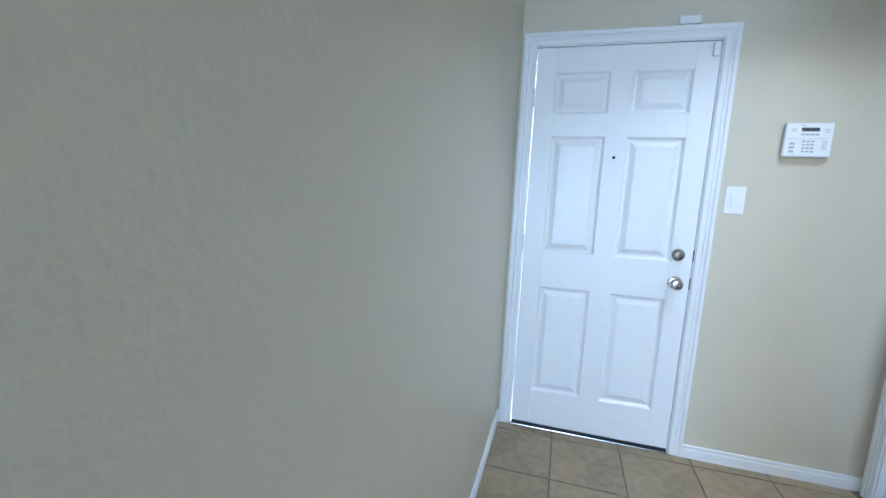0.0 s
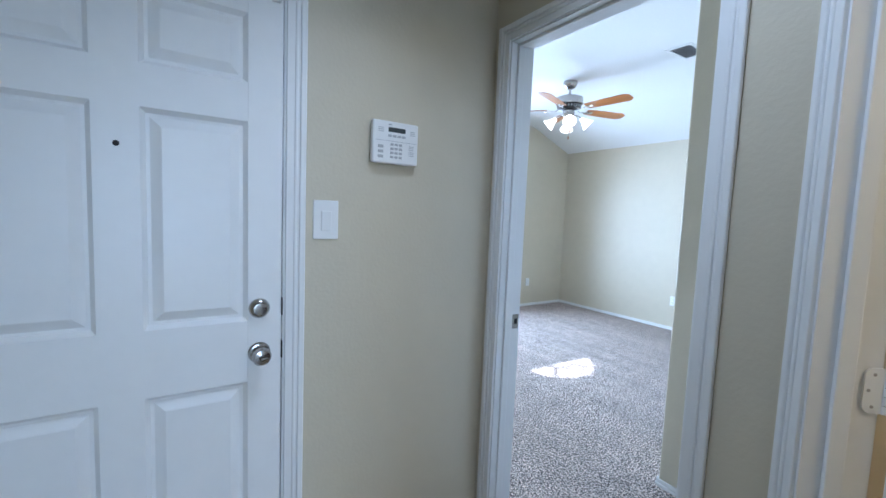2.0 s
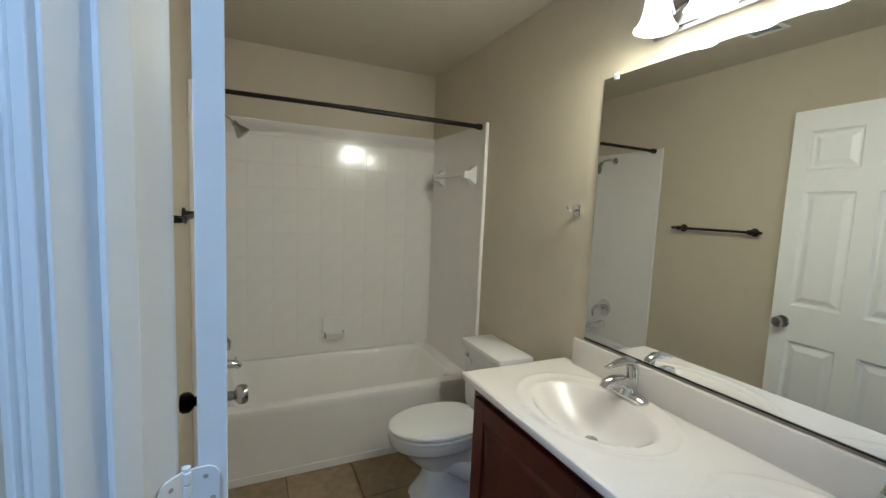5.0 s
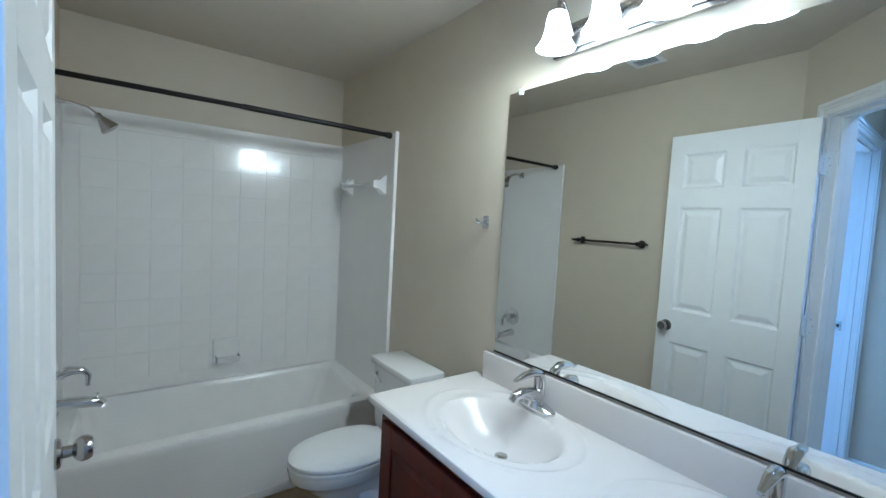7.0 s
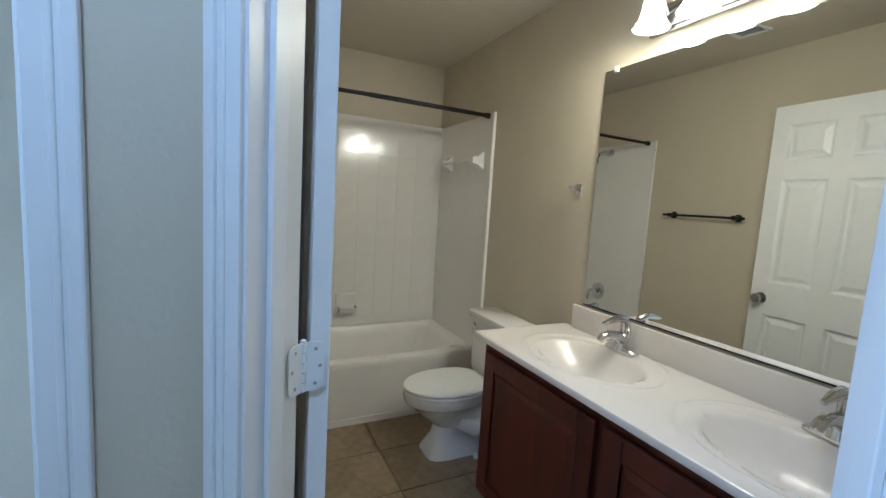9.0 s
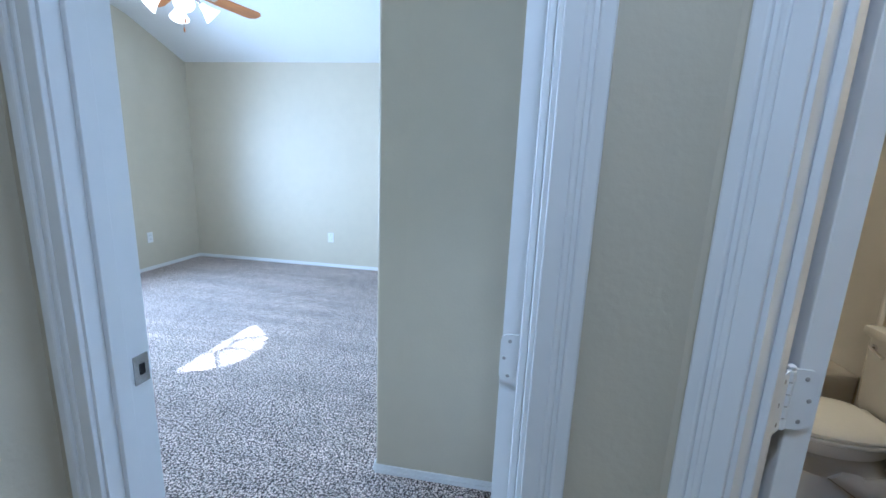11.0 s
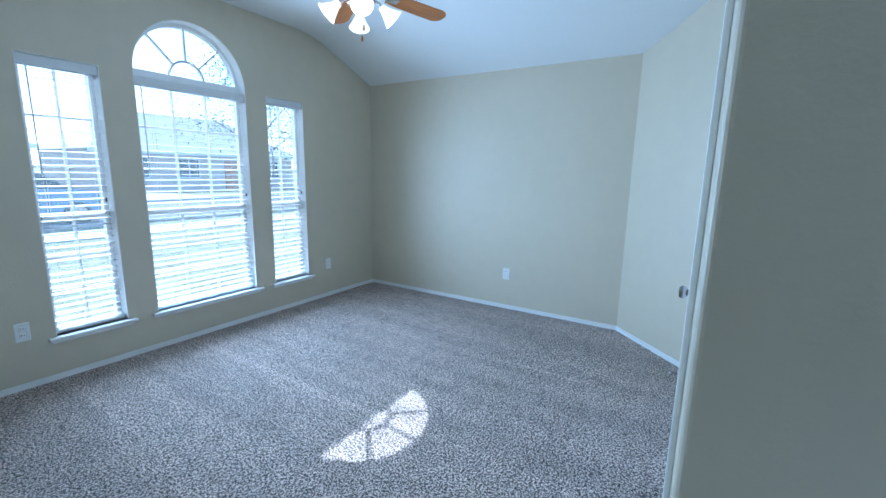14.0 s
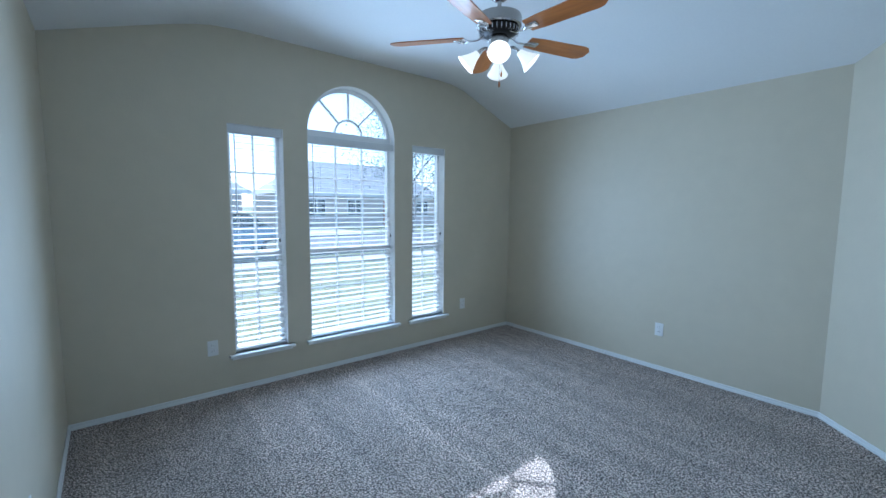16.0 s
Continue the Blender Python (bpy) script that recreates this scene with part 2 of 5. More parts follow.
def slab(bm, x0, x1, y0, y1, z0, z1, bevel=0.0, m=None):
    """Adds a box, its edges rounded off by bevel."""
    made = bmesh.ops.create_cube(bm, size=1)["verts"]
    c = Matrix.Translation(((x0 + x1) / 2, (y0 + y1) / 2, (z0 + z1) / 2)) @ Matrix.Diagonal((x1 - x0, y1 - y0, z1 - z0, 1))
    bmesh.ops.transform(bm, matrix=c, verts=made)
    if bevel:
        edges = list({e for v in made for e in v.link_edges})
        made = [v for v in bmesh.ops.bevel(bm, geom=edges, offset=bevel, segments=2, profile=0.5, affect="EDGES")["verts"]]
    if m is not None:
        bmesh.ops.transform(bm, matrix=m, verts=made)
    return bm


def box(x0, x1, y0, y1, z0, z1, bevel=0.0):
    return slab(bmesh.new(), x0, x1, y0, y1, z0, z1, bevel)


def lathe(bm, profile, steps=24, m=None):
    """Turns a profile of (radius, z) about z."""
    rings = []
    made = []
    for r, z in profile:
        if r < 1e-6:
            ring = [bm.verts.new((0, 0, z))]
        else:
            ring = [bm.verts.new((r * math.cos(a), r * math.sin(a), z)) for a in (2 * math.pi * k / steps for k in range(steps))]
        rings.append(ring)
        made += ring
    for a, b in zip(rings, rings[1:]):
        for k in range(steps):
            k2 = (k + 1) % steps
            quad = [a[k % len(a)], a[k2 % len(a)], b[k2 % len(b)], b[k % len(b)]]
            quad = list(dict.fromkeys(quad))
            if len(quad) > 2:
                bm.faces.new(quad)
    if m is not None:
        bmesh.ops.transform(bm, matrix=m, verts=made)
    return bm


def tube(bm, points, radius, steps=10):
    """A round bar along points; radius is one number or one a point."""
    pts = [Vector(p) for p in points]
    radii = radius if isinstance(radius, (list, tuple)) else [radius] * len(pts)
    rings = []
    side = None
    for k, p in enumerate(pts):
        way = (pts[min(k + 1, len(pts) - 1)] - pts[max(k - 1, 0)]).normalized()
        if side is None:
            side = way.orthogonal().normalized()
        side = (side - way * side.dot(way)).normalized()
        other = way.cross(side)
        rings.append([bm.verts.new(p + radii[k] * (side * math.cos(a) + other * math.sin(a))) for a in (2 * math.pi * j / steps for j in range(steps))])
    for a, b in zip(rings, rings[1:]):
        for j in range(steps):
            bm.faces.new((a[j], a[(j + 1) % steps], b[(j + 1) % steps], b[j]))
    bm.faces.new(rings[0][::-1])
    bm.faces.new(rings[-1])
    return bm


def prism(bm, outline, y0, y1):
    """A flat outline of (x, z), given depth from y0 to y1."""
    a = [bm.verts.new((x, y0, z)) for x, z in outline]
    b = [bm.verts.new((x, y1, z)) for x, z in outline]
    bm.faces.new(a)
    bm.faces.new(b[::-1])
    for k in range(len(a)):
        j = (k + 1) % len(a)
        bm.faces.new((a[k], b[k], b[j], a[j]))
    return bm


def loft(bm, rings, caps=True):
    """Skins closed rings of points that have the same count."""
    vs = [[bm.verts.new(p) for p in ring] for ring in rings]
    for a, b in zip(vs, vs[1:]):
        for k in range(len(a)):
            j = (k + 1) % len(a)
            bm.faces.new((a[k], a[j], b[j], b[k]))
    if caps:
        bm.faces.new(vs[0][::-1])
        bm.faces.new(vs[-1])
    return bm


def along(p0, p1):
    """A frame at p0 whose x runs to p1; its y is to the left."""
    d = Vector(p1) - Vector(p0)
    return Matrix.Translation((p0[0], p0[1], 0)) @ Matrix.Rotation(math.atan2(d.y, d.x), 4, "Z"), d.length


def wall(name, p0, p1, thick, z1=2.95, holes=(), round0=0.0, label="tan painted wall with fine orange-peel texture", z0=0.0):
    """A wall from p0 to p1 with its room face on that line and its body to the right; holes are (s0, s1, z0, z1)."""
    m, length = along(p0, p1)
    bm = bmesh.new()
    cuts = sorted({0.0, length, *[v for h in holes for v in h[:2]]})
    for a, b in zip(cuts, cuts[1:]):
        over = [h for h in holes if h[0] <= a + 1e-6 and h[1] >= b - 1e-6]
        if not over:
            slab(bm, a, b, -thick, 0, z0, z1)
        for h in over:
            if h[2] > z0 + 0.01:
                slab(bm, a, b, -thick, 0, z0, h[2])
            if h[3] < z1:
                slab(bm, a, b, -thick, 0, h[3], z1)
    if round0:
        edge = [e for e in bm.edges if all(abs(v.co.x) < 1e-5 and abs(v.co.y) < 1e-5 for v in e.verts)]
        bmesh.ops.bevel(bm, geom=edge, offset=round0, segments=4, profile=0.5, affect="EDGES")
    return tagged(part(name, bm, PAINT, m=m), label, "wall", kind="structure")


def baseboard(p0, p1, s0=0.0, s1=None, height=0.07):
    m, length = along(p0, p1)
    s1 = length if s1 is None else s1
    bm = bmesh.new()
    slab(bm, s0, s1, 0, 0.013, 0.0, height - 0.022, 0.002)
    slab(bm, s0, s1, 0, 0.009, height - 0.022, height, 0.003)
    return tagged(part("baseboard", bm, TRIM, m=m), "white painted wooden baseboard with stepped top", "baseboard", kind="structure")


def casing(p0, p1, s0, s1, top, side=1, width=0.06, name="trim"):
    """Door casing round an opening from s0 to s1, standing proud of the line's left side (side 1) or of the right one."""
    m, _ = along(p0, p1)
    if side < 0:
        m = m @ Matrix.Diagonal((1, -1, 1, 1))
    bm = bmesh.new()
    r = 0.006
    for a, b, flip in ((s0 - r - width, s0 - r, 1), (s1 + r, s1 + r + width, -1)):
        slab(bm, a + (0.003 if flip > 0 else 0), b - (0.003 if flip < 0 else 0), 0, 0.010, 0.0, top + r + width - 0.003, 0.002)
        o = a if flip > 0 else b
        slab(bm, min(o, o + flip * 0.020), max(o, o + flip * 0.020), 0.0, 0.017, 0.0, top + r + width, 0.004)
        slab(bm, min(o + flip * 0.026, o + flip * 0.036), max(o + flip * 0.026, o + flip * 0.036), 0.0, 0.014, 0.0, top + r + width - 0.03, 0.003)
    slab(bm, s0 - r, s1 + r, 0, 0.0098, top + r, top + r + width - 0.003, 0.002)
    slab(bm, s0 - r - width + 0.02, s1 + r + width - 0.02, 0, 0.017, top + r + width - 0.02, top + r + width, 0.004)
    slab(bm, s0 - r - 0.02, s1 + r + 0.02, 0, 0.014, top + r + width - 0.036, top + r + width - 0.026, 0.003)
    return tagged(part(name, bm, TRIM, m=m), "white painted wooden door casing with moulded profile", "door casing", kind="structure")


def jamb(p0, p1, s0, s1, thick, top, stop=0.045):
    """The lining of a door opening, with its stop strips."""
    m, _ = along(p0, p1)
    bm = bmesh.new()
    t = 0.018
    slab(bm, s0 - t, s0, -thick - 0.001, 0.001, 0, top + t, 0.001)
    slab(bm, s1, s1 + t, -thick - 0.001, 0.001, 0, top + t, 0.001)
    slab(bm, s0, s1, -thick - 0.001, 0.001, top, top + t, 0.001)
    if stop:
        slab(bm, s0, s0 + 0.011, -thick + stop, -thick + stop + 0.032, 0, top, 0.002)
        slab(bm, s1 - 0.011, s1, -thick + stop, -thick + stop + 0.032, 0, top, 0.002)
        slab(bm, s0 + 0.011, s1 - 0.011, -thick + stop, -thick + stop + 0.032, top - 0.011, top, 0.002)
    return tagged(part("door_frame", bm, TRIM, m=m), "white painted door jamb with stop strips", "door frame", kind="structure")


def panel_mesh(w, h, thick):
    """A moulded panel with a raised field on both faces."""
    bm = bmesh.new()
    for side in (1, -1):
        rings = []
        for inset, depth in ((0.0, 0.0), (0.004, 0.005), (0.012, 0.0145), (0.021, 0.0145), (0.044, 0.003), (0.048, 0.0015)):
            y = side * (thick / 2 - depth)
            rings.append([(inset, y, inset), (w - inset, y, inset), (w - inset, y, h - inset), (inset, y, h - inset)])
        loft(bm, rings, caps=False)
        bm.faces.new([bm.verts.new(p) for p in rings[-1]])
    bmesh.ops.remove_doubles(bm, verts=bm.verts, dist=1e-5)
    return bm


def panel_door(name, label, w, h, m, thick=0.036, z0=0.012):
    """A six-panel door: its hinge edge at x = 0, leaf along +x, thickness about y = 0."""
    door = thing(name, label, "door", m, kind="structure")
    st, mu = 0.0975 * w / 0.815, 0.10 * w / 0.815
    pw = (w - 2 * st - mu) / 2
    rows = [(0.225, 0.60), (1.017, 0.60), (1.728, 0.198)]
    bm = bmesh.new()
    y0, y1 = -thick / 2, thick / 2
    slab(bm, 0, st, y0, y1, z0, h, 0.0015)
    slab(bm, w - st, w, y0, y1, z0, h, 0.0015)
    slab(bm, st, w - st, y0, y1, z0, rows[0][0])
    for (za, ha), (zb, _) in zip(rows, rows[1:]):
        slab(bm, st, w - st, y0, y1, za + ha, zb)
    slab(bm, st, w - st, y0, y1, rows[2][0] + rows[2][1], h)
    for za, ha in rows:
        slab(bm, st + pw, st + pw + mu, y0, y1, za, za + ha)
    part("leaf", bm, DOOR, door)
    for za, ha in rows:
        for xa in (st, st + pw + mu):
            p = part("panel", panel_mesh(pw, ha, thick), DOOR, door)
            p.location = (xa, 0, za)
    return door


def knob(parent, x, z, side, thick=0.036, metal=None, egg=False, lock=False):
    """A round or egg-shaped door knob on one face."""
    metal = metal or NICKEL
    bm = bmesh.new()
    if egg:
        prof = [(0, 0), (0.031, 0), (0.032, 0.004), (0.026, 0.009), (0.011, 0.013), (0.010, 0.034), (0.015, 0.040), (0.0235, 0.055), (0.0225, 0.070), (0.014, 0.088), (0, 0.096)]
    else:
        prof = [(0, 0), (0.031, 0), (0.033, 0.004), (0.028, 0.010), (0.013, 0.013), (0.012, 0.028), (0.021, 0.034), (0.027, 0.042), (0.027, 0.054), (0.022, 0.062), (0.010, 0.064), (0.008, 0.061), (0, 0.061)]
    lathe(bm, prof, 24, pose(x, side * thick / 2, z, -90 * side))
    k = part("knob", bm, metal, parent, "round metal door knob", smooth=True)
    if lock:
        b2 = bmesh.new()
        slab(b2, -0.009, 0.009, -0.0025, 0.0025, 0.0, 0.014, 0.001, pose(x, side * (thick / 2 + 0.060), z, -90 * side, 0, 20))
        part("thumb_turn", b2, metal, k)
    return k


def hinge(parent, m, z, mat=None, a=0.0, b=180.0, leaves=True):
    """A butt hinge: knuckle pin on the z axis of m, with its leaves at the headings a and b."""
    mat = mat or TRIM
    bm = bmesh.new()
    for k in range(5):
        lo, hi = z - 0.045 + 0.018 * k, z - 0.0286 + 0.018 * k
        lathe(bm, [(0, lo), (0.0055, lo), (0.0064, lo + 0.0008), (0.0064, hi - 0.0008), (0.0055, hi), (0, hi)], 14)
    lathe(bm, [(0, z + 0.045), (0.005, z + 0.045), (0.0055, z + 0.049), (0, z + 0.052)], 10)
    for turn in (a, b) if leaves else ():
        r, corner = 0.015, [radians(15 * q) for q in range(7)]
        pts = [(0.004, z - 0.045)] + [(0.038 - r + r * math.sin(q), z - 0.045 + r - r * math.cos(q)) for q in corner]
        pts += [(0.038 - r + r * math.cos(q), z + 0.045 - r + r * math.sin(q)) for q in corner] + [(0.004, z + 0.045)]
        leaf = prism(bmesh.new(), pts, -0.0017, 0.0017)
        leaf.transform(pose(0, 0, 0, 0, 0, turn))
        join = bpy.data.meshes.new("leaf")
        leaf.to_mesh(join)
        bm.from_mesh(join)
        bpy.data.meshes.remove(join)
    h = part("hinge", bm, mat, None, smooth=True)
    h.matrix_world = m
    if parent:
        h.parent = parent
        h.matrix_parent_inverse = parent.matrix_world.inverted()
    b2 = bmesh.new()
    lathe(b2, [(0, z - 0.044), (0.0048, z - 0.044), (0.0048, z + 0.044), (0, z + 0.044)], 10)
    for turn, side in ((a, -1), (b, 1)) if leaves else ():
        for dz, dx in ((-0.032, 0.022), (0.0, 0.030), (0.032, 0.022)):
            lathe(b2, [(0, 0.0026), (0.0024, 0.0026), (0.0034, 0.0019), (0.0034, -0.0019), (0.0024, -0.0026), (0, -0.0026)], 10, pose(0, 0, 0, 0, 0, turn) @ pose(dx, 0, z + dz, -90 * side))
    part("screw", b2, SCREW, h)
    return h

# ---- plan ----
XL, YF, XW, XB = -0.385, 2.30, 1.345, 1.458      # hall west wall, front wall, bedroom wall faces
XE, YN, YS = 5.496, 5.478, 2.0                    # bedroom's east, north and south walls
YM, YT, XT = -0.26, 1.268, 3.725                 # bathroom's mirror wall, north wall and tub wall
XA = 2.298                                      # entry niche's end wall
HINGE = Vector((1.375, 1.105))                   # bathroom door's hinge pin
DIAG = Vector((-1, -1)).normalized()            # the slanting wall, from the hinge
PIN = HINGE
HINGE = PIN + Vector((-1, 1)).normalized() * 0.012 - DIAG * 0.003
D_IN0, D_IN1 = HINGE - DIAG * 0.24, HINGE + DIAG * 0.93
OUT = Vector((-1, 1)).normalized() * 0.115
D_OUT0 = Vector((XW, HINGE.y + OUT.y + XW - HINGE.x - OUT.x))
D_OUT1 = HINGE + OUT + DIAG * 1.0
S_OPEN = (D_OUT0 - HINGE - OUT).length          # where the opening starts on the outer face
BATH_W = 0.75

# ---- floors ----
bm = box(-0.6, 3.95, -3.5, 2.55, -0.06, -0.006)
tagged(part("floor", bm, GROUT), "grey-brown grout bed under the ceramic floor tiles", "floor", kind="structure")
bm = bmesh.new()
for k, poly in enumerate((((XW + 0.06, YT + 0.1), (XA + 0.02, YT + 0.1), (XA + 0.02, YS - 0.02), (4.94, YS - 0.02), (XE + 0.05, 2.55), (XE + 0.05, YN + 0.05), (XW + 0.06, YN + 0.05)),)):
    top = [bm.verts.new((x, y, 0.032)) for x, y in poly]
    low = [bm.verts.new((x, y, -0.05)) for x, y in poly]
    bm.faces.new(top)
    bm.faces.new(low[::-1])
    for j in range(len(poly)):
        i = (j + 1) % len(poly)
        bm.faces.new((top[j], low[j], low[i], top[i]))
tagged(part("carpet_floor", bm, CARPET), "brown and grey flecked frieze carpet", "carpet", kind="structure")

# ---- walls ----
wall("wall_hall_west", (XL, -3.3), (XL, 2.45), 0.115).scale.y = -1
FD = (-0.30, 0.515)                             # front door's edges
wall("wall_front", (XW, YF), (XL - 0.115, YF), 0.15, holes=[(XW - FD[1] - 0.021, XW - FD[0] + 0.021, 0, 2.066)])
BD = (1.455, 2.203)                             # bedroom door's opening in y
wall("wall_bedroom_west", (XW, D_OUT0.y), (XW, YN + 0.23), XB - XW, holes=[(BD[0] - D_OUT0.y - 0.017, BD[1] - D_OUT0.y + 0.017, 0, 2.062)])
wall("wall_bathroom_slanting", D_OUT1, D_OUT0 - DIAG * 0.11, 0.114, holes=[((D_OUT1 - D_OUT0).length - S_OPEN - BATH_W - 0.017, (D_OUT1 - D_OUT0).length - S_OPEN + 0.017, 0, 2.062)])
wall("wall_hall_east", (D_OUT1.x, -3.3), (D_OUT1.x, D_OUT1.y), 0.115)
# unseen end wall, added to close the hall, with an opening for the lamp
wall("wall_hall_south", (XL - 0.1, -3.2), (0.9, -3.2), 0.12, holes=[(0.15, 1.0, 0.6, 2.1)])
wall("wall_mirror", (D_OUT1.x + 0.1, YM), (XT + 0.2, YM), 0.12)
wall("wall_tub", (XT + 0.06, YM), (XT + 0.06, YT + 0.05), 0.12)
wall("wall_bathroom_north", (XT + 0.16, YT), (1.44, YT), 0.04)
wall("wall_bathroom_west", (D_OUT1.x + 0.115, D_OUT1.y - 0.03), (D_OUT1.x + 0.115, YM), 0.05)
wall("wall_niche_south", (XB, YT + 0.08), (XA + 0.1, YT + 0.08), 0.04)
wall("wall_niche_end", (XA, YT + 0.05), (XA, YS - 0.115), 0.115)
CL = (2.80, 4.34)                               # closet opening in x
wall("wall_bedroom_south", (XA, YS), (4.936, YS), 0.115, holes=[(CL[0] - XA - 0.017, CL[1] - XA + 0.017, 0, 2.062)], round0=0.014)
wall("wall_bedroom_slanting", (4.936, YS), (XE, YS + XE - 4.936), 0.115)
wall("wall_bedroom_east", (XE, YS + XE - 4.936), (XE, YN), 0.115)
wall("wall_closet_back", (XA + 0.06, 1.4), (5.14, 1.4), 0.1)
wall("wall_closet_end", (4.92, 1.3), (4.92, YS), 0.1)

W1, W2, W3 = (2.44, 2.845), (3.04, 3.885), (4.085, 4.497)
ZS, ZH, ZA = 0.320, 2.062, 2.078                  # sill, head, spring of the arch
RA = (W2[1] - W2[0]) / 2
CA = (W2[0] + W2[1]) / 2
bm = bmesh.new()
TH = 0.132
for a, b in ((XB - 0.115, W1[0]), (W1[1], W2[0]), (W2[1], W3[0]), (W3[1], XE + 0.115)):
    slab(bm, a, b, YN, YN + TH, -0.3, 2.95)
for a, b in (W1, W3):
    slab(bm, a, b, YN, YN + TH, -0.3, ZS)
    slab(bm, a, b, YN, YN + TH, ZH, 2.95)
slab(bm, *W2, YN, YN + TH, -0.3, ZS)
ARC = [(CA + RA * math.cos(math.pi * k / 32), ZA + RA * math.sin(math.pi * k / 32)) for k in range(33)]
for (xa, za), (xb, zb) in zip(ARC, ARC[1:]):
    prism(bm, [(xa, za), (xb, zb), (xb, 2.95), (xa, 2.95)], YN, YN + TH)
bmesh.ops.remove_doubles(bm, verts=bm.verts, dist=1e-5)
tagged(part("wall_bedroom_north", bm, PAINT), "tan painted wall with three tall windows", "wall", kind="structure")

# ---- ceilings ----
bm = bmesh.new()
prof = [(XB - 0.06, 2.43), (XB, 2.45), (2.06, 2.645), (2.21, 2.69), (2.36, 2.722), (2.52, 2.735), (4.44, 2.735), (4.60, 2.722), (4.76, 2.685), (XE, 2.395), (XE + 0.06, 2.37)]
prism(bm, prof + [(XE + 0.06, 3.0), (XB - 0.06, 3.0)], YT + 0.06, YN + 0.04)
tagged(part("ceiling", bm, CEIL, smooth=True), "white vaulted bedroom ceiling with fine texture", "ceiling", kind="structure")
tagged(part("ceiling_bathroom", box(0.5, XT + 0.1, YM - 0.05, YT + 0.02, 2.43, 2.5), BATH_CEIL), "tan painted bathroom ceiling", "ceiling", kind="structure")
bm = bmesh.new()
slab(bm, XL - 0.05, D_OUT1.x + 0.05, -3.25, YF + 0.05, 2.6, 2.7)
prism(bm, [(D_OUT1.x + 0.05, 2.6), (XW + 0.03, 2.6), (XW + 0.03, 2.7), (D_OUT1.x + 0.05, 2.7)], D_OUT1.y - 0.3, YF + 0.05)
tagged(part("ceiling_hall", bm, CEIL), "white hall ceiling", "ceiling", kind="structure")

# ---- baseboards ----
baseboard((XL, YF), (XL, -3.2))
baseboard((XW, YF), (FD[1], YF), 0, XW - FD[1] - 0.068)
baseboard((FD[0], YF), (XL, YF), 0.068)
baseboard((XW, D_OUT0.y), (XW, BD[0]), 0.0, BD[0] - 0.068 - D_OUT0.y)
baseboard((D_OUT1.x, -3.2), (D_OUT1.x, D_OUT1.y))
baseboard((XE, YN), (XB, YN))
baseboard((XB, YN), (XB, BD[1]), 0, YN - BD[1] - 0.068)
baseboard((XE, YS + XE - 4.936), (XE, YN))
baseboard((4.936, YS), (XE, YS + XE - 4.936))
baseboard((CL[1], YS), (4.936, YS), 0.068)
baseboard((XA, YS), (CL[0], YS), 0, CL[0] - XA - 0.068)
baseboard((XA, YT + 0.08), (XA, YS))
baseboard((XB, YT + 0.08), (XA, YT + 0.08))
baseboard((3.0, YT), (D_IN0.x, YT))

# ---- doors, frames and casings ----
jamb((XW, YF), (XL, YF), XW - FD[1] - 0.004, XW - FD[0] + 0.004, 0.15, 2.049, stop=0)
casing((XW, YF), (XL, YF), XW - FD[1] - 0.004, XW - FD[0] + 0.004, 2.049)
jamb((XW, D_OUT0.y), (XW, YN), BD[0] - D_OUT0.y, BD[1] - D_OUT0.y, XB - XW, 2.045, stop=0.052)
casing((XW, D_OUT0.y), (XW, YN), BD[0] - D_OUT0.y, BD[1] - D_OUT0.y, 2.045)
casing((XB, D_OUT0.y), (XB, YN), BD[0] - D_OUT0.y, BD[1] - D_OUT0.y, 2.045, side=-1)
LD = (D_OUT1 - D_OUT0).length
jamb(D_OUT1, D_OUT0, LD - S_OPEN - BATH_W, LD - S_OPEN, 0.115, 2.045)
casing(D_OUT1, D_OUT0, LD - S_OPEN - BATH_W, LD - S_OPEN, 2.045)
casing(D_OUT1 - OUT, D_OUT0 - OUT, LD - S_OPEN - BATH_W, LD - S_OPEN, 2.045, side=-1)
jamb((XA, YS), (4.936, YS), CL[0] - XA, CL[1] - XA, 0.115, 2.045, stop=0)
casing((XA, YS), (4.936, YS), CL[0] - XA, CL[1] - XA, 2.045)

door = panel_door("door_1", "white six-panel front door, closed, with knob and deadbolt", FD[1] - FD[0], 2.044, pose(FD[0], YF + 0.022, 0, 0, 0, 0), 0.044, 0.024)
knob(door, 0.815 - 0.065, 0.915, -1, 0.044, lock=True)
bm = bmesh.new()
lathe(bm, [(0, 0), (0.030, 0), (0.031, 0.004), (0.027, 0.012), (0.020, 0.016), (0.019, 0.024), (0, 0.026)], 24, pose(0.75, -0.022, 1.055, 90))
part("deadbolt", bm, NICKEL, door, "brushed metal deadbolt rose", smooth=True)
bm = bmesh.new()
lathe(bm, [(0, 0), (0.007, 0), (0.0075, 0.003), (0.005, 0.004), (0.0035, 0.002), (0, 0.002)], 14, pose(0.4075, -0.022, 1.516, 90))
part("peephole", bm, BLACK, door, "dark peephole lens")
for z in (0.32, 1.05, 1.80):
    hinge(door, pose(FD[0] - 0.003, YF - 0.011, 0, 0, 0, 0), z, leaves=False)
for z in (0.915, 1.055):
    part("strike", box(0.8165, 0.8195, -0.024, 0.0, z - 0.028, z + 0.028), BLACK, door, "dark bolt slot in the door's edge")
part("bottom_sweep", box(0.003, 0.812, -0.026, 0.02, 0.006, 0.024), RUBBER, door, "black rubber door sweep")
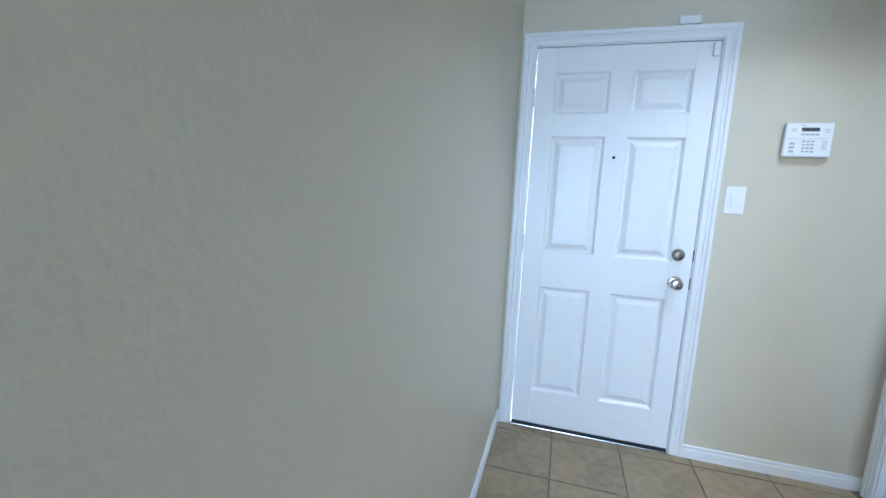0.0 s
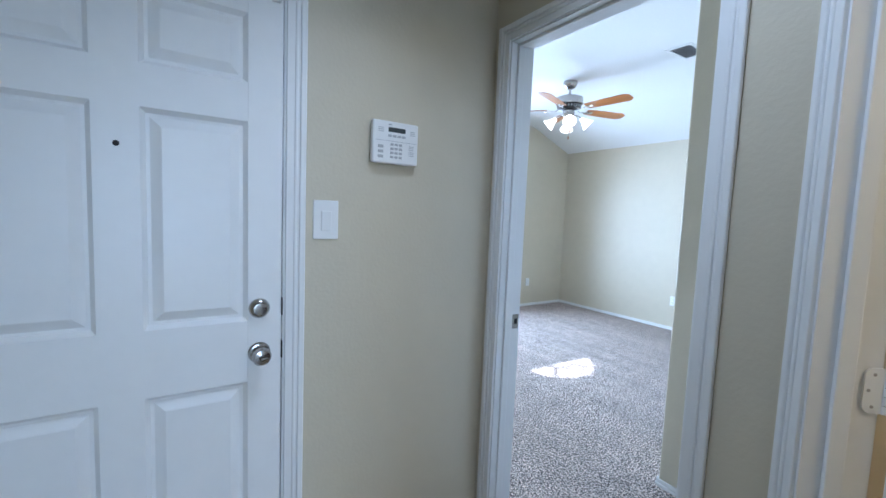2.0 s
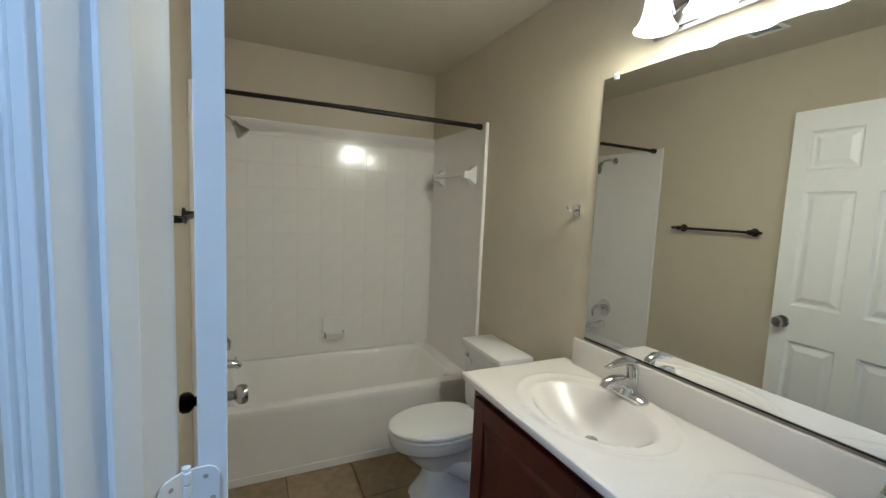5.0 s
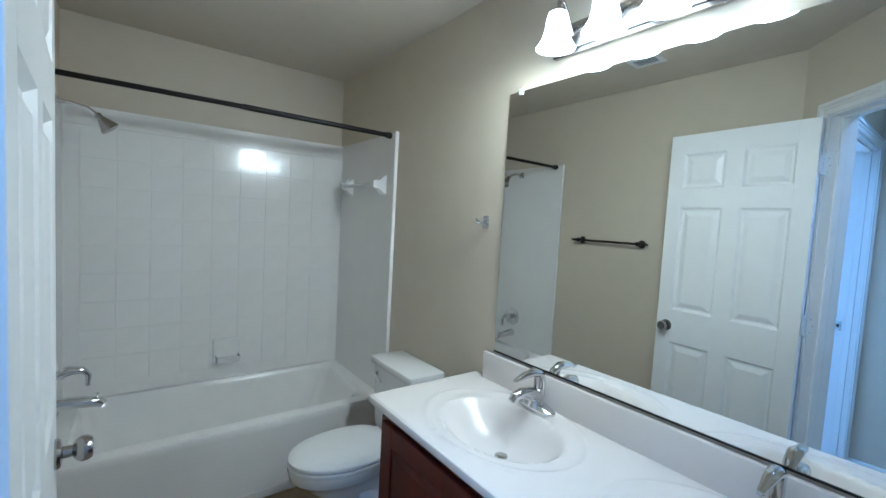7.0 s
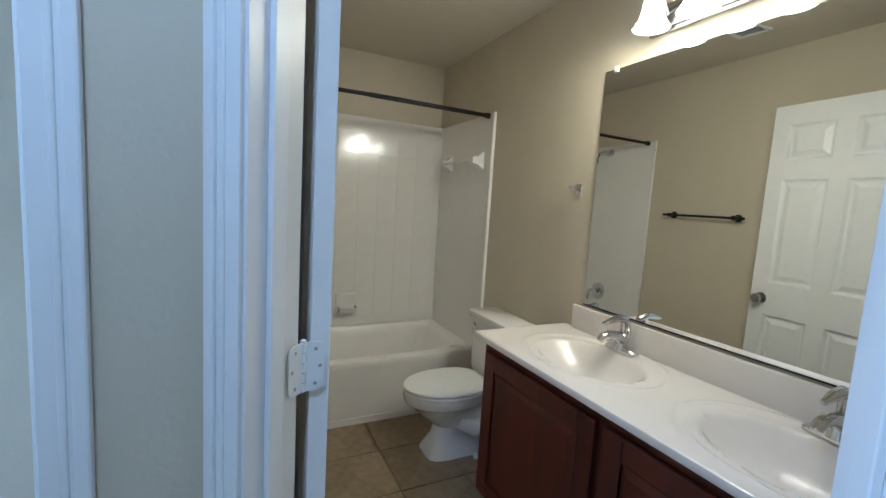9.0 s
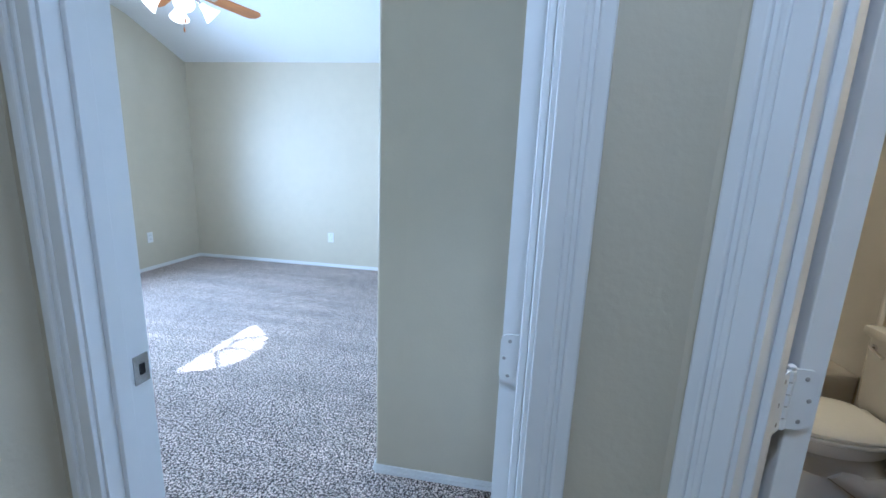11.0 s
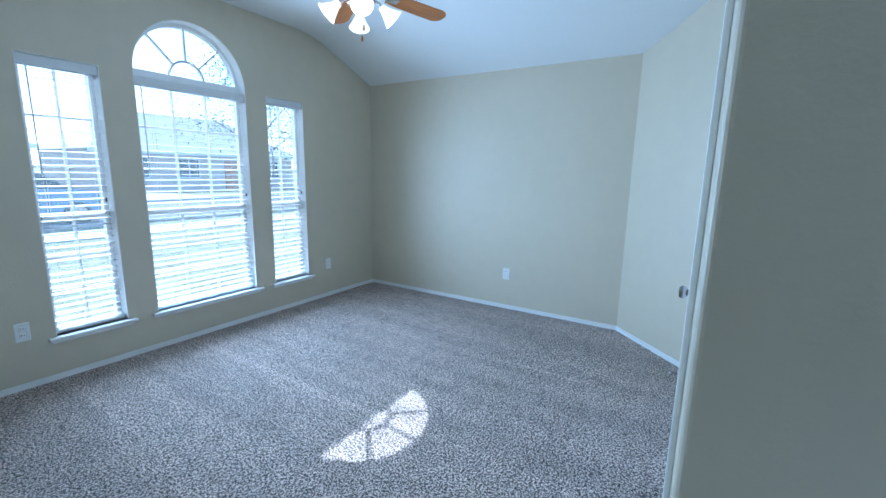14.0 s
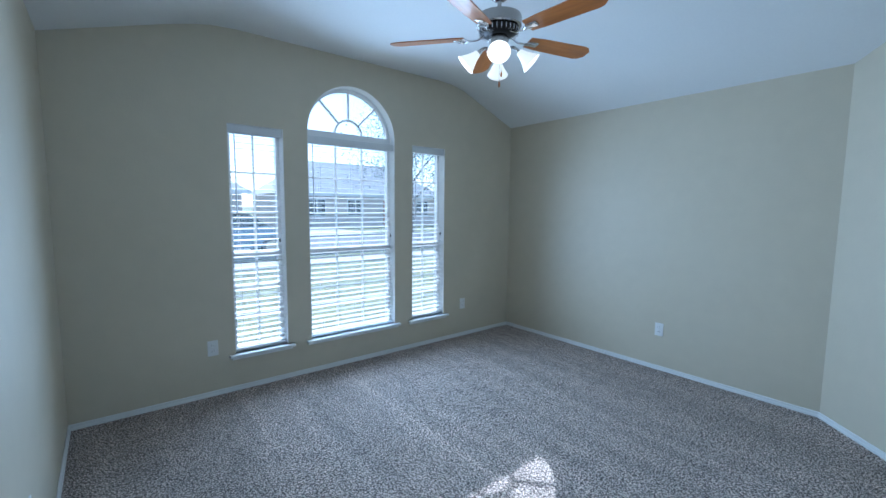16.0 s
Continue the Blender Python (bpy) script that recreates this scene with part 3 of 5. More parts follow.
tagged(part("threshold", box(FD[0], FD[1], YF - 0.012, YF + 0.15, -0.006, 0.008, 0.003), NICKEL), "worn aluminium door threshold", "threshold", kind="structure")
bm = box(FD[1] - 0.034, FD[1] - 0.008, YF - 0.020, YF - 0.002, 1.975, 2.035, 0.003)
tagged(part("door_sensor", bm, PLASTIC), "small white plastic alarm sensor on the front door's corner", "door sensor")
bm = box(0.325, 0.415, YF - 0.022, YF, 2.118, 2.152, 0.003)
tagged(part("alarm_contact", bm, PLASTIC), "white plastic alarm contact above the door casing", "alarm contact")

BANG = 3.5                                      # the open bathroom door's heading
mb = pose(PIN.x, PIN.y, 0, 0, 0, BANG) @ pose(0.004, -0.0305, 0)
door = panel_door("door_2", "white six-panel bathroom door standing open into the bathroom", 0.685, 2.035, mb, 0.035)
knob(door, 0.625, 0.92, 1, 0.035, BLACK)
knob(door, 0.625, 0.92, -1, 0.035)
for z in (0.26, 1.06, 1.82):
    hinge(door, pose(PIN.x, PIN.y, 0), z, a=135.0, b=BANG - 90)
mb = pose(XB + 0.003, BD[0] + 0.003, 0, 0, 0, -8.0) @ pose(0.006, 0.0195, 0)
door = panel_door("door_3", "white six-panel bedroom door standing fully open", 0.75, 2.035, mb, 0.035)
knob(door, 0.69, 0.92, 1, 0.035, egg=True)
for z in (0.26, 1.03, 1.82):
    hinge(door, pose(XB + 0.003, BD[0] + 0.003, 0), z, a=82.0, b=180.0)
CW = (CL[1] - CL[0]) / 2 - 0.003
door = panel_door("door_4", "white six-panel closet door, closed", CW, 2.035, pose(CL[0] + 0.002, YS - 0.022, 0), 0.035)
for z in (0.26, 1.03, 1.82):
    hinge(door, pose(CL[0] - 0.002, YS + 0.002, 0, 0, 0, 180), z, leaves=False)
door = panel_door("door_5", "white six-panel closet door, closed, with round nickel knob", CW, 2.035, pose(CL[1] - 0.002, YS - 0.022, 0, 0, 0, 180), 0.035)
knob(door, CW - 0.06, 0.92, -1, 0.035)
for z in (0.26, 1.03, 1.82):
    hinge(door, pose(CL[1] + 0.002, YS + 0.002, 0, 0, 0, 180), z, leaves=False)
# strike plate in the bedroom's jamb
bm = bmesh.new()
slab(bm, XB - 0.036, XB - 0.002, BD[1] - 0.0025, BD[1] + 0.001, 0.90, 0.96, 0.001)
st = tagged(part("strike_plate", bm, NICKEL), "brushed metal strike plate in the white bedroom door jamb", "strike plate")
part("latch_hole", box(XB - 0.024, XB - 0.013, BD[1] - 0.004, BD[1] - 0.002, 0.919, 0.941), BLACK, st)

# ---- windows ----


def window(name, x0, x1, z0, z1, arch=False):
    w = thing(name, "white vinyl single-hung window with muntin grid", "window", kind="structure")
    y0, y1 = YN + 0.088, YN + 0.131
    f = 0.035
    bm = bmesh.new()
    slab(bm, x0, x0 + f, y0, y1, z0, z1, 0.002)
    slab(bm, x1 - f, x1, y0, y1, z0, z1, 0.002)
    slab(bm, x0 + f, x1 - f, y0, y1, z0, z0 + f, 0.002)
    slab(bm, x0 + f, x1 - f, y0, y1, z1 - f, z1, 0.002)
    part("window_frame", bm, VINYL, w)
    zm = 1.068
    part("meeting_rail", box(x0 + f, x1 - f, y0 - 0.008, y1 - 0.01, zm - 0.022, zm + 0.022, 0.003), VINYL, w)
    part("sash_lock", box((x0 + x1) / 2 - 0.025, (x0 + x1) / 2 + 0.025, y0 - 0.02, y0 - 0.008, zm + 0.0, zm + 0.018, 0.003), VINYL, w)
    for za, zb in ((z0 + f, zm - 0.022), (zm + 0.022, z1 - f)):
        p = part("pane", box(x0 + f - 0.005, x1 - f + 0.005, y0 + 0.022, y0 + 0.026, za - 0.005, zb + 0.005), GLASS, w)
        p.visible_shadow = False
        cols = 2 if x1 - x0 < 0.6 else 3
        for k in range(1, cols):
            x = x0 + f + (x1 - x0 - 2 * f) * k / cols
            part("muntin", box(x - 0.008, x + 0.008, y0 + 0.014, y0 + 0.032, za, zb, 0.002), VINYL, w)
        for k in (1, 2):
            z = za + (zb - za) * k / 3
            part("muntin", box(x0 + f, x1 - f, y0 + 0.015, y0 + 0.031, z - 0.008, z + 0.008, 0.002), VINYL, w)
    bm = box(x0 - 0.045, x1 + 0.045, YN - 0.045, YN + 0.0, z0 - 0.022, z0, 0.005)
    slab(bm, x0 + 0.001, x1 - 0.001, YN - 0.002, y0 + 0.002, z0 - 0.02, z0, 0.0)
    slab(bm, x0 - 0.03, x1 + 0.03, YN - 0.012, YN - 0.0, z0 - 0.045, z0 - 0.022, 0.003)
    part("window_sill", bm, TRIM, w)
    for a, b in ((x0, x0 + 0.005), (x1 - 0.005, x1)):
        part("side_lining", box(a, b, YN + 0.001, y0 + 0.001, z0 + 0.001, z1 + (0.03 if arch else 0)), TRIM, w)
    if not arch:
        part("head_lining", box(x0 + 0.005, x1 - 0.005, YN + 0.001, y0 + 0.001, z1 - 0.004, z1), TRIM, w)
    if arch:
        bm = bmesh.new()
        n = 32
        rings = []
        for k in range(n + 1):
            a = math.pi * k / n
            c, s = math.cos(a), math.sin(a)
            rings.append([(CA + r * c, y, ZA + 0.02 + (r) * s - 0.02 * s) for r, y in ((RA, y0), (RA, y1), (RA - f, y1), (RA - f, y0))])
        loft(bm, rings)
        part("arch_frame", bm, VINYL, w)
        lining = [[(CA + r * math.cos(math.pi * k / n), y, ZA + r * math.sin(math.pi * k / n)) for r, y in ((RA, YN + 0.001), (RA, y0 + 0.001), (RA - 0.005, y0 + 0.001), (RA - 0.005, YN + 0.001))] for k in range(n + 1)]
        part("arch_lining", loft(bmesh.new(), lining), TRIM, w)
        part("arch_rail", box(x0, x1, y0 - 0.004, y1, ZA - 0.028, ZA + 0.028, 0.003), VINYL, w)
        pts = [(CA + (RA - 0.03) * math.cos(math.pi * k / 24), ZA + (RA - 0.03) * math.sin(math.pi * k / 24)) for k in range(25)]
        p = part("arch_pane", prism(bmesh.new(), pts, y0 + 0.022, y0 + 0.026), GLASS, w)
        p.visible_shadow = False
        r0 = 0.14
        bm = bmesh.new()
        rings = []
        for k in range(17):
            a = math.pi * k / 16
            rings.append([(CA + r * math.cos(a), y, ZA + 0.02 + r * math.sin(a)) for r, y in ((r0, y0 + 0.014), (r0, y0 + 0.034), (r0 - 0.016, y0 + 0.034), (r0 - 0.016, y0 + 0.014))])
        loft(bm, rings)
        part("arch_ring", bm, VINYL, w)
        for a in (45, 90, 135):
            bm = slab(bmesh.new(), r0, RA - 0.03, y0 + 0.014, y0 + 0.034, -0.008, 0.008, 0.002)
            bmesh.ops.transform(bm, matrix=Matrix.Translation((CA, 0, ZA + 0.02)) @ Matrix.Rotation(radians(-a), 4, "Y"), verts=bm.verts)
            part("arch_spoke", bm, VINYL, w)
    return w


window("window_1", *W1, ZS, ZH)
window("window_2", *W2, ZS, ZA - 0.028, arch=True)
window("window_3", *W3, ZS, ZH)


def blind(x0, x1, z0, z1, tilt=6.0):
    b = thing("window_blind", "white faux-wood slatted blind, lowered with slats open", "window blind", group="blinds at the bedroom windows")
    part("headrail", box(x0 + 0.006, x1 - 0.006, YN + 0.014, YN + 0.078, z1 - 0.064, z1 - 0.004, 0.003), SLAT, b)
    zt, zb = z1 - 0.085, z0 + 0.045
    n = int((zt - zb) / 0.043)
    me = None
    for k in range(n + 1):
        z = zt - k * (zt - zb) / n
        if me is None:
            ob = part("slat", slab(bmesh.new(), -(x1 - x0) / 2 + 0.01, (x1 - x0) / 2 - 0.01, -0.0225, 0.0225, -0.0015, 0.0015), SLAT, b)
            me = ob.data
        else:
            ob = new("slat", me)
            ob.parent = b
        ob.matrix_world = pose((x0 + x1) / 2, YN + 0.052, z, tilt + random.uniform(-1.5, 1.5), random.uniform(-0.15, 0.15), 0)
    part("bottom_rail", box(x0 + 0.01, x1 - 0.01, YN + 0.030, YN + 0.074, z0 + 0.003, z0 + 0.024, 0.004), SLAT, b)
    for x in ((x0 + 0.07, x1 - 0.07) if x1 - x0 < 0.6 else (x0 + 0.12, (x0 + x1) / 2, x1 - 0.12)):
        for y in (YN + 0.028, YN + 0.0765):
            part("ladder_cord", tube(bmesh.new(), [(x, y, z1 - 0.06), (x, y, z0 + 0.02)], 0.0012, 5), SLAT, b)
    part("tilt_wand", tube(bmesh.new(), [(x0 + 0.05, YN + 0.018, z1 - 0.05), (x0 + 0.052, YN + 0.012, z1 - 0.7)], 0.004, 6), SLAT, b)
    part("lift_cord", tube(bmesh.new(), [(x1 - 0.04, YN + 0.018, z1 - 0.05), (x1 - 0.042, YN + 0.014, 1.2)], 0.0018, 5), SLAT, b)
    part("cord_tassel", lathe(bmesh.new(), [(0, 0), (0.006, 0.002), (0.004, 0.03), (0, 0.032)], 8, pose(x1 - 0.042, YN + 0.014, 1.17)), BLACK, b)
    return b


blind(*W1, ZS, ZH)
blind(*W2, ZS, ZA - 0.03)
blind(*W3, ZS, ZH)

# ---- things on the hall's walls ----
kp = thing("alarm_keypad", "white plastic alarm keypad with display and buttons on the wall", "alarm keypad")
kx0, kx1, kz0, kz1 = 0.800, 0.977, 1.536, 1.682
part("backplate", box(kx0 + 0.004, kx1 - 0.004, YF - 0.012, YF, kz0 + 0.004, kz1 - 0.004, 0.003), PLASTIC, kp)
part("body", box(kx0, kx1, YF - 0.032, YF - 0.010, kz0, kz1, 0.006), PLASTIC, kp)
part("display", box(kx0 + 0.058, kx0 + 0.124, YF - 0.0335, YF - 0.031, kz1 - 0.037, kz1 - 0.021, 0.001), LCD, kp, "dark liquid-crystal display")
part("flap_seam", box(kx0 + 0.01, kx1 - 0.01, YF - 0.0328, YF - 0.0318, kz1 - 0.069, kz1 - 0.0675), GREYPL, kp)
part("maker_mark", box(kx0 + 0.058, kx0 + 0.07, YF - 0.0328, YF - 0.0318, kz1 - 0.015, kz1 - 0.010), GREYPL, kp)
for r in range(4):
    for c in range(3):
        x, z = kx0 + 0.073 + c * 0.0165, kz0 + 0.067 - r * 0.0145
        part("key", box(x - 0.006, x + 0.006, YF - 0.0345, YF - 0.031, z - 0.004, z + 0.004, 0.0015), GREYPL, kp)
for c in range(4):
    x = kx0 + 0.064 + c * 0.018
    part("key", box(x - 0.007, x + 0.007, YF - 0.0345, YF - 0.031, kz1 - 0.054, kz1 - 0.046, 0.0015), GREYPL, kp)
for r in range(3):
    part("key", box(kx0 + 0.020, kx0 + 0.040, YF - 0.0345, YF - 0.031, kz0 + 0.018 + r * 0.017, kz0 + 0.028 + r * 0.017, 0.002), GREYPL, kp)
for cx, cz in ((kx0 + 0.03, kz1 - 0.032), (kx1 - 0.028, kz0 + 0.04), (kx1 - 0.024, kz1 - 0.034), (kx1 - 0.028, kz1 - 0.086)):
    for k in range(3):
        part("speaker_slot", box(cx - 0.010, cx + 0.010, YF - 0.0328, YF - 0.0316, cz - 0.007 + k * 0.006, cz - 0.0045 + k * 0.006), GREYPL, kp)

sw = thing("light_switch", "white rocker light switch with screwless plate", "light switch")
part("plate", box(0.611, 0.695, YF - 0.007, YF, 1.270, 1.398, 0.003), PLASTIC, sw)
bm = slab(bmesh.new(), -0.0165, 0.0165, -0.005, 0.002, -0.033, 0.033, 0.002, pose(0.653, YF - 0.007, 1.330, 5))
part("rocker", bm, PLASTIC, sw)


def outlet(m, label="white duplex power outlet above the baseboard"):
    o = thing("power_outlet", label, "power outlet", m, group="outlets on the bedroom walls")
    part("plate", box(-0.036, 0.036, -0.006, 0, -0.058, 0.058, 0.0025), PLASTIC, o)
    for dz in (-0.021, 0.021):
        part("socket", box(-0.0165, 0.0165, -0.0085, -0.005, dz - 0.014, dz + 0.014, 0.004), PLASTIC, o)
        for dx in (-0.0065, 0.0065):
            part("slot", box(dx - 0.0012, dx + 0.0012, -0.0088, -0.0075, dz - 0.002, dz + 0.007), BLACK, o)
    return o


outlet(pose(XE, 3.66, 0.397, 0, 0, -90))
outlet(pose(4.763, YN, 0.397))
outlet(pose(2.285, YN, 0.397, 0, 0, 0), "white wide power outlet plate beside the window")
outlet(pose(XB, 3.95, 0.40, 0, 0, 90))

# spring door stop on the slanting wall's baseboard
bm = bmesh.new()
pts = []
for k in range(60):
    a = k * 0.9
    pts.append((0.004 + 0.0010 * k, 0.006 * math.cos(a), 0.006 * math.sin(a)))
tube(bm, pts, 0.0012, 5)
stop = part("door_stop", bm, NICKEL, m=pose(4.80, YS + 0.012, 0.045, 0, 0, 100))
tagged(stop, "metal spring door stop with white rubber tip on the baseboard", "door stop")
part("tip", lathe(bmesh.new(), [(0, 0.060), (0.007, 0.061), (0.008, 0.068), (0.006, 0.076), (0, 0.078)], 10, pose(0, 0, 0, 0, 90, 0)), PLASTIC, stop)


def register(name, m, w, h, label):
    v = thing(name, label, "air vent", m)
    bm = bmesh.new()
    for a, b, c, d in ((-w / 2, w / 2, -h / 2, -h / 2 + 0.022), (-w / 2, w / 2, h / 2 - 0.022, h / 2), (-w / 2, -w / 2 + 0.022, -h / 2 + 0.022, h / 2 - 0.022), (w / 2 - 0.022, w / 2, -h / 2 + 0.022, h / 2 - 0.022)):
        slab(bm, a, b, c, d, -0.008, 0, 0.002)
    part("frame", bm, TRIM, v)
    # black sheet put in for the shade between the slats
    part("shade_backing", box(-w / 2 + 0.02, w / 2 - 0.02, -h / 2 + 0.02, h / 2 - 0.02, -0.001, 0.0), RUBBER, v)
    n = int((h - 0.044) / 0.018)
    for k in range(n):
        y = -h / 2 + 0.022 + (k + 0.5) * (h - 0.044) / n
        part("slat", slab(bmesh.new(), -w / 2 + 0.022, w / 2 - 0.022, -0.008, 0.008, -0.0007, 0.0007, 0, pose(0, y, -0.006, 35)), TRIM, v)
    return v


register("ceiling_vent", pose(3.675, 2.77, 2.735), 0.30, 0.20, "white metal ceiling vent with louvre slats")
register("ceiling_vent", pose(2.13, 0.85, 2.43), 0.17, 0.13, "white bathroom ceiling vent with louvre slats")

cl = thing("ceiling_light", "round recessed ceiling downlight, lit, with white trim ring", "ceiling light", pose(0.80, 1.45, 2.6))
part("trim_ring", lathe(bmesh.new(), [(0.072, 0.0), (0.098, 0.0), (0.096, -0.006), (0.078, -0.009), (0.072, -0.006), (0.072, 0.0)], 32), TRIM, cl, smooth=True)
part("lens", lathe(bmesh.new(), [(0.071, -0.001), (0.071, -0.003), (0, -0.003)], 32), HALLGLOW, cl)

# ---- ceiling fan ----
FX, FY = 3.58, 3.85
fan = thing("ceiling_fan", "nickel ceiling fan with five oak blades and four lit glass shades", "ceiling fan", pose(FX, FY, 0))
part("canopy", lathe(bmesh.new(), [(0, 2.735), (0.068, 2.735), (0.070, 2.725), (0.062, 2.690), (0.040, 2.668), (0.018, 2.662), (0, 2.662)], 28), NICKEL, fan, smooth=True)
part("downrod", tube(bmesh.new(), [(0, 0, 2.668), (0, 0, 2.585)], 0.0125, 14), NICKEL, fan, smooth=True)
part("motor_housing", lathe(bmesh.new(), [(0, 2.598), (0.03, 2.597), (0.090, 2.590), (0.128, 2.575), (0.132, 2.560), (0.132, 2.515), (0.126, 2.508), (0.085, 2.500), (0, 2.500)], 36), NICKEL, fan, smooth=True)
part("vent_band", lathe(bmesh.new(), [(0, 2.504), (0.112, 2.504), (0.118, 2.492), (0.096, 2.472), (0.062, 2.464), (0, 2.464)], 32), BLACK, fan, smooth=True)
me = None
for k in range(28):
    a = 2 * math.pi * k / 28
    if me is None:
        fin = part("cooling_fin", slab(bmesh.new(), 0.072, 0.119, -0.0022, 0.0022, -0.016, 0.012, 0.001), CHROME, fan)
        me = fin.data
    else:
        fin = new("cooling_fin", me)
        fin.parent = fan
    fin.matrix_local = Matrix.Rotation(a, 4, "Z") @ pose(0, 0, 2.488)
part("switch_housing", lathe(bmesh.new(), [(0, 2.468), (0.050, 2.468), (0.056, 2.455), (0.056, 2.405), (0.046, 2.388), (0.020, 2.380), (0, 2.380)], 28), NICKEL, fan, smooth=True)
for k in range(5):
    m = Matrix.Rotation(radians(-15 + 72 * k), 4, "Z") @ pose(0, 0, 2.462)
    bm = bmesh.new()
    outline = [(0.205, -0.048), (0.30, -0.058), (0.60, -0.066), (0.632, -0.058), (0.662, -0.030), (0.662, 0.030), (0.632, 0.058), (0.60, 0.066), (0.30, 0.058), (0.205, 0.048)]
    up = [bm.verts.new((x, y, 0.003)) for x, y in outline]
    dn = [bm.verts.new((x, y, -0.003)) for x, y in outline]
    bm.faces.new(up)
    bm.faces.new(dn[::-1])
    for j in range(len(up)):
        i = (j + 1) % len(up)
        bm.faces.new((up[j], dn[j], dn[i], up[i]))
    bmesh.ops.transform(bm, matrix=pose(0, 0, 0, -12), verts=bm.verts)
    blade = part("blade", bm, OAK, fan, "reddish oak fan blade with clipped tip")
    blade.matrix_local = m
    bm = bmesh.new()
    tube(bm, [(0.085, 0, 0.01), (0.13, 0, -0.012), (0.18, 0.0, -0.012), (0.215, 0.026, -0.006), (0.245, 0.012, -0.006)], 0.006, 8)
    tube(bm, [(0.18, 0.0, -0.012), (0.215, -0.026, -0.012), (0.245, -0.012, -0.010)], 0.006, 8)
    slab(bm, 0.205, 0.275, -0.022, 0.022, -0.009, -0.005, 0.002, pose(0, 0, 0, -12))
    part("blade_iron", bm, CHROME, blade, smooth=True)
for k in range(4):
    a = radians(45 + 90 * k)
    m = Matrix.Rotation(a, 4, "Z") @ pose(0.055, 0, 2.395)
    arm = part("lamp_arm", tube(bmesh.new(), [(0, 0, 0), (0.03, 0, 0.006), (0.055, 0, -0.008), (0.068, 0, -0.03)], 0.008, 10), NICKEL, fan, smooth=True)
    arm.matrix_local = m
    prof = [(0.016, 0), (0.021, 0.004), (0.023, 0.02), (0.030, 0.040), (0.043, 0.070), (0.056, 0.096), (0.066, 0.112), (0.062, 0.112), (0.052, 0.095), (0.038, 0.068), (0.024, 0.038), (0.018, 0.02), (0, 0.018)]
    sh = part("shade", lathe(bmesh.new(), prof, 24), FANSHADE, fan, "frosted white glass bell shade, lit", smooth=True)
    sh.matrix_local = m @ pose(0.066, 0, -0.022, 0, 132, 0) @ Matrix.Diagonal((0.98, 0.98, 0.90, 1))
    part("bulb", lathe(bmesh.new(), [(0, 0.020), (0.012, 0.024), (0.014, 0.040), (0.024, 0.058), (0.027, 0.074), (0.020, 0.092), (0, 0.099)], 18), BULB, sh, "lit frosted bulb", smooth=True)
for dx, dy, low in ((0.022, -0.006, 2.235), (-0.012, -0.022, 2.165)):
    chain = part("pull_chain", tube(bmesh.new(), [(dx, dy, 2.385), (dx, dy, low + 0.034)], 0.0015, 5), NICKEL, fan)
    part("pull_fob", lathe(bmesh.new(), [(0, low), (0.005, low + 0.002), (0.0065, low + 0.014), (0.004, low + 0.032), (0, low + 0.035)], 10, pose(dx, dy, 0)), OAK, chain, "small wooden pull-chain fob", smooth=True)

# ---- bathroom ----
XF = 2.97                                       # front edge of the tub surround
# tub
tub = thing("bathtub", "white acrylic bathtub set in the alcove", "bathtub")
ty0, ty1, zr = YM + 0.012, YT - 0.012, 0.398
tx0, tx1 = XF + 0.015, XT + 0.03
bm = bmesh.new()


def rounded(x0, x1, y0, y1, r, z, n=6):
    pts = []
    for cx, cy, a0 in ((x1 - r, y1 - r, 0), (x0 + r, y1 - r, 90), (x0 + r, y0 + r, 180), (x1 - r, y0 + r, 270)):
        pts += [(cx + r * math.cos(radians(a0 + 90 * k / n)), cy + r * math.sin(radians(a0 + 90 * k / n)), z) for k in range(n + 1)]
    return pts


loft(bm, [rounded(tx0 + 0.02, tx1, ty0, ty1, 0.01, 0.0), rounded(tx0 + 0.02, tx1, ty0, ty1, 0.01, 0.03), rounded(tx0 + 0.012, tx1, ty0, ty1, 0.01, 0.034), rounded(tx0 + 0.004, tx1, ty0, ty1, 0.012, zr - 0.04), rounded(tx0, tx1, ty0, ty1, 0.014, zr - 0.012), rounded(tx0 + 0.006, tx1, ty0, ty1, 0.014, zr),
          rounded(tx0 + 0.07, tx1 - 0.06, ty0 + 0.09, ty1 - 0.07, 0.11, zr), rounded(tx0 + 0.085, tx1 - 0.075, ty0 + 0.11, ty1 - 0.085, 0.12, zr - 0.02), rounded(tx0 + 0.12, tx1 - 0.11, ty0 + 0.20, ty1 - 0.12, 0.13, 0.12), rounded(tx0 + 0.17, tx1 - 0.16, ty0 + 0.27, ty1 - 0.18, 0.10, 0.075)])
part("basin", bm, SURROUND, tub, smooth=True)
part("floor_strip", box(tx0 + 0.006, tx0 + 0.022, ty0, ty1, 0.0, 0.045, 0.004), SURROUND, tub)
# surround
ss = thing("tub_surround", "glossy white moulded tile-pattern wall surround above the bathtub", "tub surround")
zt = 1.958
part("back_panel", box(XT, XT + 0.058, YM, YT, zr, zt, 0.004), SURROUND, ss)
part("end_panel", box(XF, XT, YM, YM + 0.014, zr, zt, 0.004), SURROUND, ss)
part("end_panel", box(XF, XT, YT - 0.014, YT, zr, zt, 0.004), SURROUND, ss)
for y in (YM, YT - 0.022):
    part("edge_bead", box(XF - 0.012, XF + 0.008, y, y + 0.022, 0.0, zt + 0.004, 0.005), SURROUND, ss)
